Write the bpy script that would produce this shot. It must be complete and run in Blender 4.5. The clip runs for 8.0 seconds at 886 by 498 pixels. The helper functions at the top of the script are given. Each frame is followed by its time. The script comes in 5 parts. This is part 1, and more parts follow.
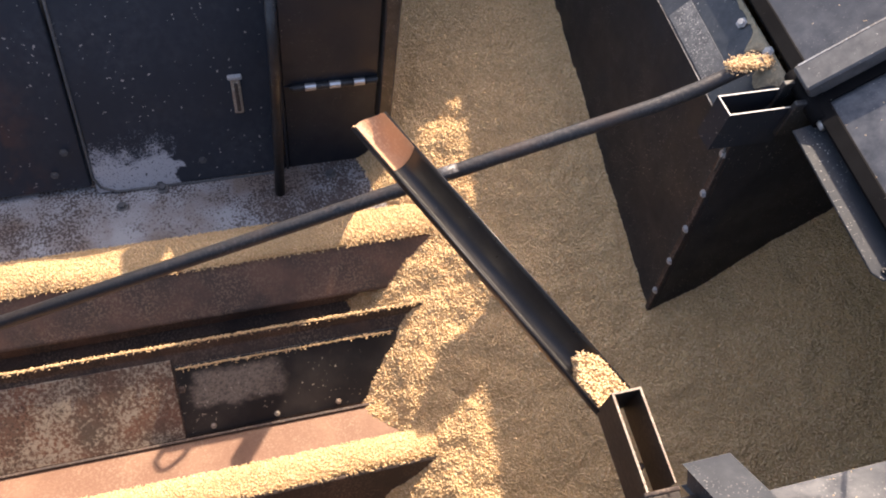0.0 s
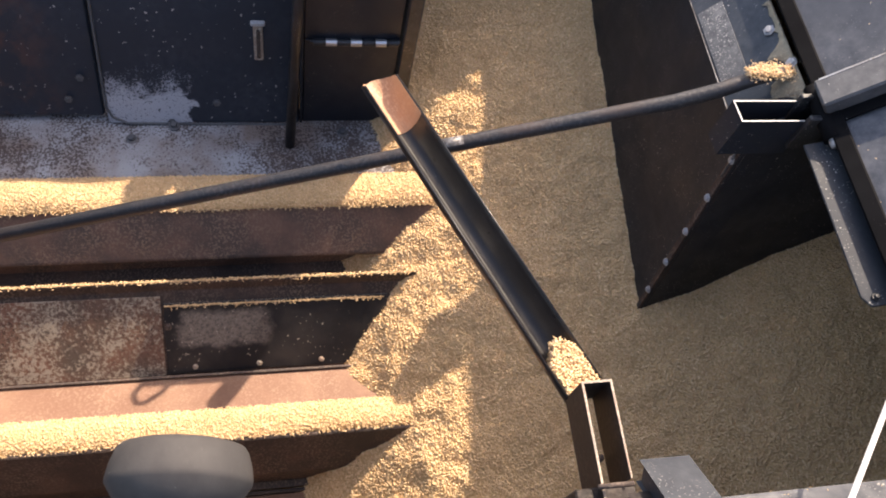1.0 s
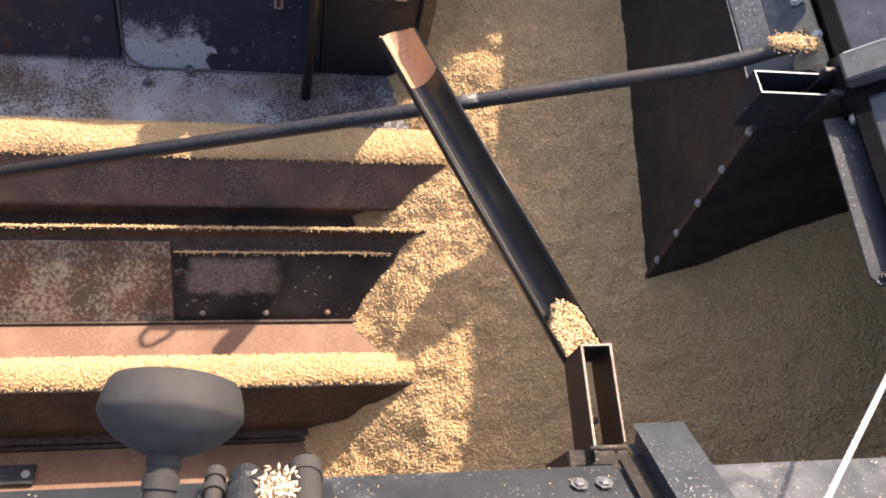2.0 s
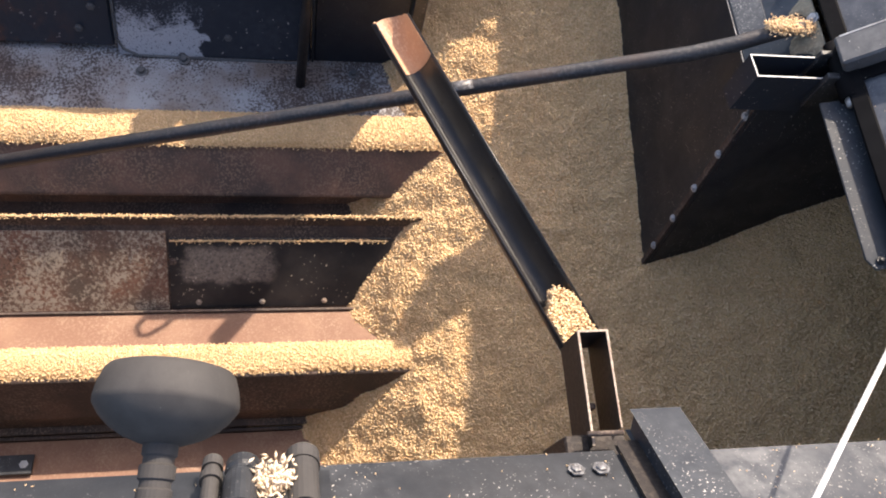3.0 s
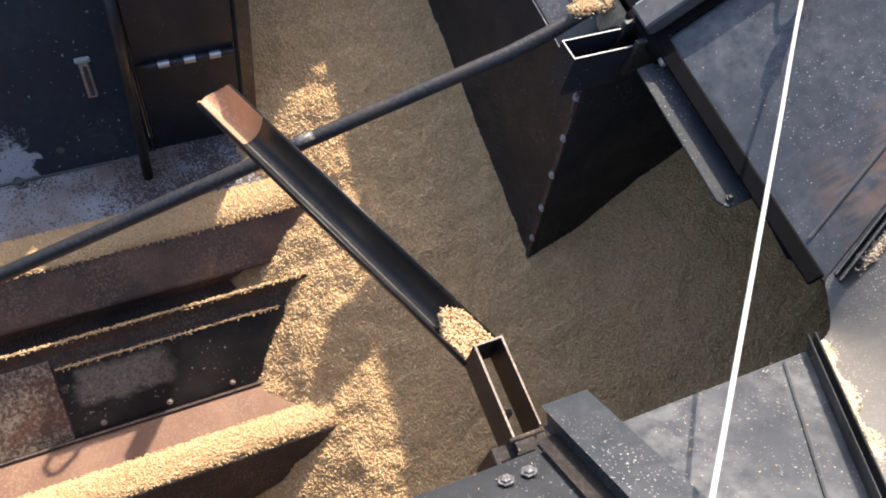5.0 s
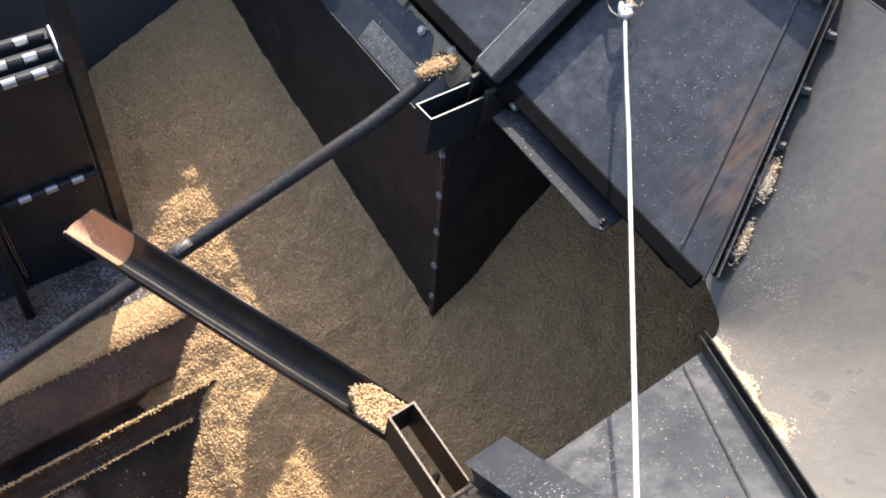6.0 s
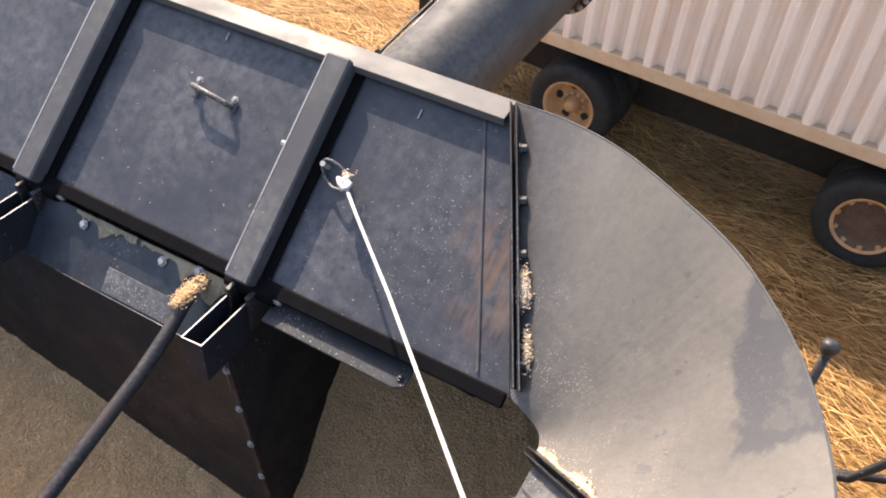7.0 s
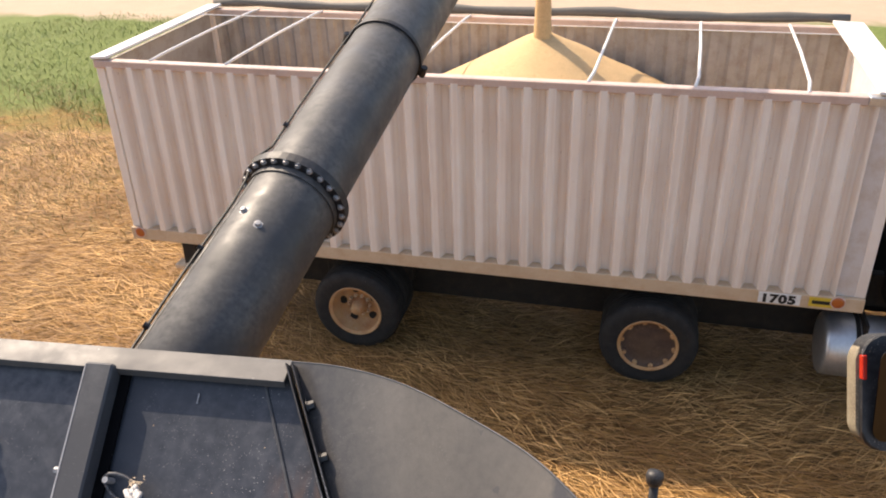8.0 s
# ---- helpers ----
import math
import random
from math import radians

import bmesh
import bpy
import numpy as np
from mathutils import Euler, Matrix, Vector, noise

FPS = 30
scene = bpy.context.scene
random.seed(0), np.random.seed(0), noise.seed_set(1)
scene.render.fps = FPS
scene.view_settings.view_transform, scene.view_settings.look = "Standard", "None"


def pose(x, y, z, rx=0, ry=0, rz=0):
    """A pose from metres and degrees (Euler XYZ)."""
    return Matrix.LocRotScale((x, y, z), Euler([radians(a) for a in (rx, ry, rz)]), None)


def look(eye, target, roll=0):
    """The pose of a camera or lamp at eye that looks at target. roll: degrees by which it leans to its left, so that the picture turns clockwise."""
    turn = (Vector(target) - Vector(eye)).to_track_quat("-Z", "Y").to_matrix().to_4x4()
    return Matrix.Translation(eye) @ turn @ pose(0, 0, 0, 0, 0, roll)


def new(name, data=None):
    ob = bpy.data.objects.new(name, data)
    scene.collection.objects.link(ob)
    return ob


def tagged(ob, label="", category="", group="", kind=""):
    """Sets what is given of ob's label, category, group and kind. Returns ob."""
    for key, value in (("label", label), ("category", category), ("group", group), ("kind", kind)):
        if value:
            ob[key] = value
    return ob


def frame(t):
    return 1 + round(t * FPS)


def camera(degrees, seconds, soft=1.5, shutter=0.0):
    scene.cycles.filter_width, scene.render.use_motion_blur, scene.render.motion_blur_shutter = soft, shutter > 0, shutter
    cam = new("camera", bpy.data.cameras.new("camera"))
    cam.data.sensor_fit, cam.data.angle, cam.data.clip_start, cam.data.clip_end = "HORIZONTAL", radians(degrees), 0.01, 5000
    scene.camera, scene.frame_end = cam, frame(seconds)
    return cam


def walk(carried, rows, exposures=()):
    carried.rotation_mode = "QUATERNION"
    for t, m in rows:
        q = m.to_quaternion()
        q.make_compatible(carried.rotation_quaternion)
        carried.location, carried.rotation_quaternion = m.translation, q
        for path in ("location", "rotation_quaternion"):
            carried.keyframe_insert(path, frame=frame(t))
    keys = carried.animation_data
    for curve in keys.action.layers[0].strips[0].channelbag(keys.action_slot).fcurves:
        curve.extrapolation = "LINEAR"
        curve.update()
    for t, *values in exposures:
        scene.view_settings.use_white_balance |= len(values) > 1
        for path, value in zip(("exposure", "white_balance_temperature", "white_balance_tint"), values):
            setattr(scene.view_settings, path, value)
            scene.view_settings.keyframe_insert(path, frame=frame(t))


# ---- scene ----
cam = camera(56.9, 8.0, 1.9)
PATH = [
    (0, (-0.027, 0.211, 5.031), (-0.965, 0.65, 3.32), 12.7),
    (0.5, (-0.019, 0.228, 5.03), (-0.947, 0.657, 3.311), 16.6),
    (1, (-0.01, 0.249, 5.026), (-0.906, 0.652, 3.284), 19.3),
    (1.5, (0.003, 0.26, 5.02), (-0.859, 0.639, 3.256), 21.6),
    (2, (0.004, 0.265, 5.018), (-0.82, 0.63, 3.233), 22.0),
    (3.5, (0.003, 0.269, 5.014), (-0.784, 0.653, 3.215), 22.3),
    (4, (0.003, 0.276, 5.015), (-0.78, 0.693, 3.222), 21.1),
    (4.5, (0.001, 0.296, 5.027), (-0.796, 0.8, 3.263), 19.0),
    (4.7, (0.0, 0.305, 5.035), (-0.792, 0.856, 3.283), 18.5),
    (5.8, (0.01, 0.322, 5.042), (-0.813, 1.103, 3.395), 14.3),
    (6, (0.015, 0.342, 5.059), (-0.799, 1.189, 3.44), 13.0),
    (6.5, (0.012, 0.377, 5.09), (-0.727, 1.459, 3.579), 10.0),
    (7, (0.016, 0.408, 5.133), (-0.635, 1.723, 3.775), 4.4),
    (7.5, (0.03, 0.435, 5.177), (-0.49, 1.978, 4.015), -1.2),
    (8, (0.043, 0.455, 5.226), (-0.262, 2.181, 4.264), -1.9),
]
walk(cam, [(t, look(eye, target, roll)) for t, eye, target, roll in PATH], exposures=[(0, 1.30, 7650, 17), (1.5, 1.26, 7350, 15), (3.5, 1.16, 7000, 13), (6, 0.95, 6650, 10), (7.0, 1.13, 7300, 15), (7.5, 0.98, 7600, 15), (8, 0.58, 7450, 14)])

# ---- light ----
SUN = Vector((-0.75, 0.505, 1.0)).normalized()
world = bpy.data.worlds.new("sky")
scene.world = world
world.use_nodes = True
wn = world.node_tree.nodes
sky = wn.new("ShaderNodeTexSky")
sky.sky_type, sky.sun_disc = "NISHITA", False
sky.dust_density = 2.5
sky.sun_elevation = math.asin(SUN.z)
sky.sun_rotation = math.atan2(SUN.x, SUN.y) % (2 * math.pi)
wn["Background"].inputs[1].default_value = 0.175
world.node_tree.links.new(sky.outputs[0], wn["Background"].inputs[0])
lamp = bpy.data.lights.new("sun", "SUN")
lamp.energy, lamp.angle, lamp.color = 3.8, radians(0.6), (1.0, 0.91, 0.79)
sun = new("sun", lamp)
sun.matrix_world = look(SUN * 30, (0, 0, 0))


# ---- materials ----
class Nodes:
    """Short ways to wire a material."""

    def __init__(self, name):
        self.mat = bpy.data.materials.new(name)
        self.mat.use_nodes = True
        self.t = self.mat.node_tree
        self.bsdf = self.t.nodes["Principled BSDF"]
        self.co = self.t.nodes.new("ShaderNodeTexCoord").outputs["Object"]

    def link(self, a, b):
        self.t.links.new(a, b)

    def put(self, socket, v):
        if isinstance(v, bpy.types.NodeSocket):
            self.link(v, socket)
        else:
            socket.default_value = (*v, 1) if isinstance(v, tuple) and len(v) == 3 and socket.type == "RGBA" else v

    def mapped(self, scale, co=None):
        n = self.t.nodes.new("ShaderNodeMapping")
        n.inputs["Scale"].default_value = scale
        self.link(co or self.co, n.inputs[0])
        return n.outputs[0]

    def noise(self, scale, detail=4, rough=0.6, co=None, stretch=None):
        n = self.t.nodes.new("ShaderNodeTexNoise")
        n.inputs["Scale"].default_value, n.inputs["Detail"].default_value = scale, detail
        n.inputs["Roughness"].default_value = rough
        self.link(self.mapped(stretch) if stretch else (co or self.co), n.inputs["Vector"])
        return n.outputs["Fac"]

    def ramp(self, v, lo, hi, a=0.0, b=1.0):
        n = self.t.nodes.new("ShaderNodeMapRange")
        n.inputs[1].default_value, n.inputs[2].default_value = lo, hi
        n.inputs[3].default_value, n.inputs[4].default_value = a, b
        self.link(v, n.inputs[0])
        return n.outputs[0]

    def math(self, op, a, b=0.5):
        n = self.t.nodes.new("ShaderNodeMath")
        n.operation = op
        self.put(n.inputs[0], a), self.put(n.inputs[1], b)
        return n.outputs[0]

    def mix(self, f, a, b):
        n = self.t.nodes.new("ShaderNodeMix")
        n.data_type = "RGBA"
        self.put(n.inputs[0], f), self.put(n.inputs[6], a), self.put(n.inputs[7], b)
        return n.outputs[2]

    def axis(self, i):
        n = self.t.nodes.new("ShaderNodeSeparateXYZ")
        self.link(self.co, n.inputs[0])
        return n.outputs[i]

    def island(self):
        return self.t.nodes.new("ShaderNodeNewGeometry").outputs["Random Per Island"]

    def done(self, colour, rough=0.6, metal=0.0, bump=None, strength=0.3, distance=0.004, spec=0.5):
        self.put(self.bsdf.inputs["Base Color"], colour)
        self.put(self.bsdf.inputs["Roughness"], rough)
        self.put(self.bsdf.inputs["Metallic"], metal)
        self.bsdf.inputs["Specular IOR Level"].default_value = spec
        if bump is not None:
            n = self.t.nodes.new("ShaderNodeBump")
            n.inputs["Strength"].default_value, n.inputs["Distance"].default_value = strength, distance
            self.link(bump, n.inputs["Height"])
            self.link(n.outputs[0], self.bsdf.inputs["Normal"])
        return self.mat


def painted(name, c, dust, amount=0.45, rough=0.42, flecks=0.62, metal=0.0, spec=0.5):
    """Dark paint under a film of harvest dust, with pale chaff specks and fine scratches."""
    n = Nodes(name)
    film = n.math("MULTIPLY", n.ramp(n.noise(3.5, 5), 0.36, 0.68), n.ramp(n.noise(38, 4), 0.3, 0.65))
    col = n.mix(n.math("MULTIPLY", film, amount), c, dust)
    scratch = n.ramp(n.noise(60, 2, stretch=(1, 9, 9)), 0.66, 0.7, 0, 0.25)
    col = n.mix(scratch, col, dust)
    speck = n.math("MULTIPLY", n.ramp(n.noise(260, 1), flecks + 0.07, flecks + 0.1), n.ramp(n.noise(5, 2), 0.42, 0.6))
    col = n.mix(speck, col, (0.5, 0.47, 0.43))
    r = n.ramp(n.noise(9, 4), 0.3, 0.7, rough - 0.08, rough + 0.2)
    return n.done(col, r, metal, n.noise(140, 3), 0.12, 0.002, spec)


def rusty(name, c, rust, pale, level=0.5, rough=0.7, spec=0.4):
    """Worn steel: brown rust in patches, pale bare or dusty grains over it."""
    n = Nodes(name)
    col = n.mix(n.ramp(n.noise(7, 6), level - 0.12, level + 0.12), c, rust)
    col = n.mix(n.math("MULTIPLY", n.ramp(n.noise(150, 3), 0.5, 0.6), n.ramp(n.noise(6, 4), 0.35, 0.6, 0, 0.75)), col, pale)
    return n.done(col, rough, 0.0, n.noise(120, 5), 0.35, 0.003, spec)


def blotched_plate():
    """Old cover plate: rust below, a broken skin of pale wheat dust and dark pits over it."""
    n = Nodes("blotched_rusty_plate")
    big = n.noise(6, 5)
    col = n.mix(n.ramp(big, 0.38, 0.62), (0.115, 0.085, 0.066), (0.20, 0.105, 0.072))
    skin = n.math("ADD", n.noise(95, 5, 0.75), n.math("MULTIPLY", n.noise(11, 4), 0.5))
    col = n.mix(n.ramp(skin, 0.73, 0.83, 0, 0.85), col, (0.44, 0.37, 0.285))
    pits = n.math("ADD", n.noise(130, 4, 0.8), n.math("MULTIPLY", n.noise(5, 3), 0.35))
    col = n.mix(n.ramp(pits, 0.74, 0.80, 0, 0.85), col, (0.045, 0.03, 0.025))
    return n.done(col, 0.72, 0.0, skin, 0.4, 0.003, 0.3)


def sun_patched_plate():
    """Black plate with a long sunlit patch painted on it in dusty grey and brown."""
    n = Nodes("black_plate_sun_patch")
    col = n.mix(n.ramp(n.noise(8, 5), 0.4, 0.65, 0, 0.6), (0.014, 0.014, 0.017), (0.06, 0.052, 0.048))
    # pale oval coloured in where sunlight falls on the plate
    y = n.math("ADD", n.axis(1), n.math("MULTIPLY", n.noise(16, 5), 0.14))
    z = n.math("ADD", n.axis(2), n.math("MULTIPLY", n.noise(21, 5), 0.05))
    lit_patch = n.math("MULTIPLY", n.math("MULTIPLY", n.ramp(y, 0.045, 0.075), n.ramp(y, 0.25, 0.31, 1, 0)), n.math("MULTIPLY", n.ramp(z, 0.385, 0.40), n.ramp(z, 0.455, 0.47, 1, 0)))
    lit_patch = n.math("MULTIPLY", lit_patch, n.ramp(n.noise(120, 4, 0.7), 0.36, 0.56, 0.35, 1))
    col = n.mix(n.math("MULTIPLY", lit_patch, 0.9), col, (0.25, 0.205, 0.17))
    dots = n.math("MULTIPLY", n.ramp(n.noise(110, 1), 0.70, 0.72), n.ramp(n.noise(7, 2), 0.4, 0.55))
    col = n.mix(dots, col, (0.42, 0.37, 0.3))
    return n.done(col, n.ramp(lit_patch, 0, 1, 0.4, 0.7), 0.0, n.noise(110, 3), 0.15, 0.002, 0.35)


def speckled_sill():
    """Grey galvanised sill, its coating gone in brown specks that run together in patches."""
    n = Nodes("speckled_grey_sill")
    col = n.mix(n.ramp(n.noise(5, 5), 0.4, 0.62), (0.33, 0.335, 0.355), (0.19, 0.145, 0.125))
    field_ = n.math("ADD", n.noise(150, 4, 0.7), n.math("MULTIPLY", n.noise(4.5, 4), 0.75))
    col = n.mix(n.ramp(field_, 0.84, 0.93, 0, 0.9), col, (0.055, 0.036, 0.03))
    return n.done(col, n.ramp(field_, 0.8, 0.95, 0.4, 0.8), 0.0, field_, 0.3, 0.003)


def wheat(name, a=(0.70, 0.455, 0.235), b=(0.94, 0.705, 0.435)):
    n = Nodes(name)
    r = n.island()
    col = n.mix(r, a, b)
    col = n.mix(n.ramp(n.noise(9, 3), 0.35, 0.65, 0, 0.3), col, (0.74, 0.52, 0.29))
    col = n.mix(n.ramp(n.noise(7, 5), 0.45, 0.65, 0, 0.3), col, (0.60, 0.40, 0.21))
    col = n.mix(n.ramp(n.noise(40, 4), 0.52, 0.66, 0, 0.3), col, (0.45, 0.29, 0.15))
    return n.done(col, 0.5, 0.0, n.noise(700, 2), 0.2, 0.001, 0.35)


def wheat_bed(name):
    n = Nodes(name)
    n1 = n.noise(330, 3)
    col = n.mix(n.ramp(n1, 0.35, 0.65), (0.58, 0.36, 0.17), (0.90, 0.65, 0.365))
    col = n.mix(n.ramp(n.noise(6, 4), 0.35, 0.65, 0, 0.35), col, (0.62, 0.44, 0.24))
    col = n.mix(n.ramp(n.noise(48, 4), 0.54, 0.68, 0, 0.35), col, (0.32, 0.19, 0.09))
    return n.done(col, 0.75, 0.0, n.math("ADD", n1, n.noise(90, 3)), 0.75, 0.006, 0.2)


M_BLACK = painted("black_paint", (0.012, 0.013, 0.016), (0.085, 0.09, 0.10), 0.5)
M_INNER = painted("tank_paint", (0.012, 0.013, 0.017), (0.05, 0.052, 0.06), 0.35, 0.5, 0.64)
M_FRONT = painted("dusty_front_paint", (0.034, 0.038, 0.047), (0.205, 0.205, 0.208), 0.85, 0.42, 0.605)
M_SPECK = painted("speckled_paint", (0.019, 0.023, 0.031), (0.085, 0.09, 0.10), 0.6, 0.42, 0.585)
M_RIB = painted("rib_paint", (0.075, 0.077, 0.083), (0.19, 0.19, 0.195), 0.65, 0.5, 0.68, spec=0.3)
M_BARE = painted("bare_grey_rail", (0.10, 0.098, 0.097), (0.17, 0.165, 0.16), 0.7, 0.5, 0.7, spec=0.35)
M_AUGER = painted("auger_paint", (0.048, 0.050, 0.053), (0.15, 0.147, 0.142), 0.7, 0.46, 0.72, spec=0.55)
M_TROUGH = painted("trough_paint", (0.013, 0.012, 0.013), (0.06, 0.054, 0.053), 0.45, 0.3, 0.72, spec=0.4)
M_PIPE = rusty("pipe_paint", (0.030, 0.030, 0.033), (0.058, 0.042, 0.037), (0.075, 0.07, 0.07), 0.6, 0.42)
M_BAND = rusty("scuffed_steel_and_highlight", (0.11, 0.11, 0.115), (0.06, 0.05, 0.045), (0.3, 0.3, 0.31), 0.56, 0.4)
M_STRIP = painted("pale_reflection_strip", (0.075, 0.078, 0.085), (0.21, 0.21, 0.21), 0.9, 0.6, 0.55, spec=0.4)
# Near-black for the shaded rim gap and rib flanks, and black rim parts.
M_RIMBLACK = painted("rim_black_and_shade", (0.004, 0.004, 0.005), (0.012, 0.012, 0.013), 0.4, 0.7, 0.70, spec=0.08)
M_STRAP = rusty("dark_strap_steel", (0.020, 0.016, 0.015), (0.042, 0.028, 0.023), (0.07, 0.055, 0.045), 0.58, 0.55, 0.3)
M_PLATEBLUE = painted("blue_black_plate", (0.020, 0.026, 0.036), (0.085, 0.09, 0.10), 0.6, 0.4, 0.645)
M_FLANGE = painted("flange_paint", (0.020, 0.024, 0.031), (0.075, 0.08, 0.09), 0.6, 0.5, 0.61, spec=0.25)
M_LEAF = painted("black_leaf_paint", (0.015, 0.019, 0.028), (0.038, 0.042, 0.052), 0.35, 0.45, 0.66, spec=0.3)
M_REAR = painted("rear_wall_paint", (0.065, 0.075, 0.098), (0.12, 0.125, 0.14), 0.5, 0.45, 0.68, spec=0.4)
M_RUST = rusty("rusty_brown_steel", (0.095, 0.068, 0.058), (0.19, 0.108, 0.08), (0.3, 0.2, 0.14), 0.5)
M_RUSTPALE = rusty("pale_rusted_plate", (0.29, 0.24, 0.195), (0.29, 0.175, 0.125), (0.58, 0.51, 0.41), 0.56)
M_FLOORRED = rusty("red_brown_floor", (0.20, 0.105, 0.07), (0.26, 0.15, 0.10), (0.3, 0.2, 0.14), 0.55, 0.6)
M_DARKFACE = rusty("dark_stained_steel", (0.045, 0.033, 0.03), (0.10, 0.062, 0.048), (0.17, 0.13, 0.1), 0.58)
M_STEEL = rusty("bright_steel", (0.35, 0.35, 0.36), (0.22, 0.19, 0.16), (0.5, 0.5, 0.5), 0.6, 0.4, 0.6)
M_TAN = rusty("bare_tan_liner", (0.45, 0.25, 0.14), (0.36, 0.2, 0.12), (0.55, 0.36, 0.22), 0.55, 0.55)
M_GASKET = rusty("torn_gasket", (0.30, 0.26, 0.185), (0.19, 0.155, 0.11), (0.42, 0.36, 0.26), 0.5)
M_WHEAT, M_BED = wheat("wheat_kernels"), wheat_bed("wheat_bed")
M_HUSK = wheat("pale_husks", (0.74, 0.57, 0.40), (0.95, 0.84, 0.68))
M_LAMP = painted("grey_lamp_plastic", (0.040, 0.037, 0.036), (0.085, 0.079, 0.075), 0.7, 0.66, 0.72, spec=0.3)
M_TYRE = painted("dusty_tyre", (0.012, 0.012, 0.012), (0.036, 0.031, 0.027), 0.5, 0.75, 0.7)
M_ROPE = rusty("white_rope", (0.62, 0.61, 0.6), (0.45, 0.43, 0.40), (0.7, 0.7, 0.69), 0.6, 0.8)


def stained_panel():
    """Blue-black panel sheet with a clay and rust run near its mitred end."""
    n = Nodes("stained_panel_paint")
    film = n.math("MULTIPLY", n.ramp(n.noise(3.5, 5), 0.36, 0.68), n.ramp(n.noise(38, 4), 0.3, 0.65))
    film = n.ramp(film, 0.0, 1.0, 0.22, 0.95)
    col = n.mix(film, (0.018, 0.024, 0.035), (0.135, 0.14, 0.155))
    lane = n.math("ADD", n.axis(0), n.math("MULTIPLY", n.axis(2), 0.35))
    lane = n.math("ADD", lane, n.math("MULTIPLY", n.noise(14, 5), 0.09))
    run = n.math("MULTIPLY", n.ramp(lane, 0.80, 0.86), n.ramp(lane, 0.94, 1.0, 1, 0))
    run = n.math("MULTIPLY", run, n.math("MULTIPLY", n.ramp(n.axis(2), 0.03, 0.07), n.ramp(n.axis(2), 0.15, 0.22, 1, 0)))
    run = n.math("MULTIPLY", run, n.ramp(n.noise(26, 5, stretch=(2.6, 0.5, 0.5)), 0.40, 0.62, 0.0, 0.6))
    col = n.mix(run, col, (0.21, 0.125, 0.085))
    speck = n.math("MULTIPLY", n.ramp(n.noise(320, 1), 0.70, 0.73), n.ramp(n.noise(5, 2), 0.42, 0.58))
    speck = n.math("MULTIPLY", speck, n.ramp(n.axis(0), 0.1, 0.7, 0.3, 1))
    col = n.mix(speck, col, (0.5, 0.48, 0.45))
    return n.done(col, n.ramp(n.noise(9, 4), 0.3, 0.7, 0.28, 0.46), 0.0, n.noise(140, 3), 0.08, 0.002, 0.3)


def black_wall():
    """Black tank panel with its paint worn to pale metal along the lower edge and by the latch."""
    n = Nodes("worn_black_panel")
    film = n.math("MULTIPLY", n.ramp(n.noise(4, 5), 0.4, 0.7), n.ramp(n.noise(45, 3), 0.35, 0.65))
    col = n.mix(n.math("MULTIPLY", film, 0.35), (0.026, 0.032, 0.044), (0.085, 0.09, 0.105))
    low = n.ramp(n.math("ADD", n.axis(2), n.math("MULTIPLY", n.noise(9, 5), -0.2)), 0.03, 0.085, 1, 0)
    span = n.math("MULTIPLY", n.ramp(n.axis(1), -0.21, -0.2), n.ramp(n.math("ADD", n.axis(1), n.math("MULTIPLY", n.noise(14, 4), 0.2)), 0.12, 0.13, 1, 0))
    worn = n.math("MULTIPLY", n.math("MULTIPLY", low, span), n.ramp(n.math("ADD", n.noise(170, 4, 0.7), n.math("MULTIPLY", low, 0.25)), 0.6, 0.68))
    col = n.mix(worn, col, (0.42, 0.43, 0.47))
    dots = n.math("MULTIPLY", n.ramp(n.noise(80, 1), 0.715, 0.735), n.ramp(n.noise(6, 2), 0.42, 0.55))
    col = n.mix(dots, col, (0.34, 0.32, 0.30))
    brown = n.math("MULTIPLY", n.ramp(n.axis(1), -0.45, -0.28, 1, 0), n.ramp(n.noise(13, 5), 0.46, 0.62))
    col = n.mix(n.math("MULTIPLY", brown, 0.6), col, (0.12, 0.055, 0.04))
    return n.done(col, 0.45, 0.0, n.noise(90, 3), 0.12, 0.002, 0.28)


def trailer_paint():
    n = Nodes("dusty_white_trailer_paint")
    col = n.mix(n.ramp(n.noise(1.4, 5), 0.35, 0.65), (0.93, 0.88, 0.82), (0.89, 0.80, 0.72))
    streak = n.ramp(n.noise(5, 5, stretch=(3.4, 3, 0.12)), 0.46, 0.70, 0, 0.36)
    col = n.mix(streak, col, (0.60, 0.43, 0.32))
    low = n.math("MULTIPLY", n.ramp(n.axis(2), 1.0, 2.0, 0.4, 0.0), n.noise(4, 4))
    col = n.mix(low, col, (0.55, 0.40, 0.28))
    col = n.mix(n.ramp(n.noise(30, 5), 0.66, 0.72, 0, 0.4), col, (0.35, 0.22, 0.16))
    return n.done(col, 0.45, 0.0, n.noise(35, 3), 0.06, 0.003)


def straw(name, a, b, c):
    n = Nodes(name)
    r = n.island()
    col = n.mix(r, a, b)
    col = n.mix(n.ramp(n.noise(0.9, 4), 0.42, 0.62, 0, 0.7), col, c)
    return n.done(col, 0.6, 0.0, None, spec=0.3)


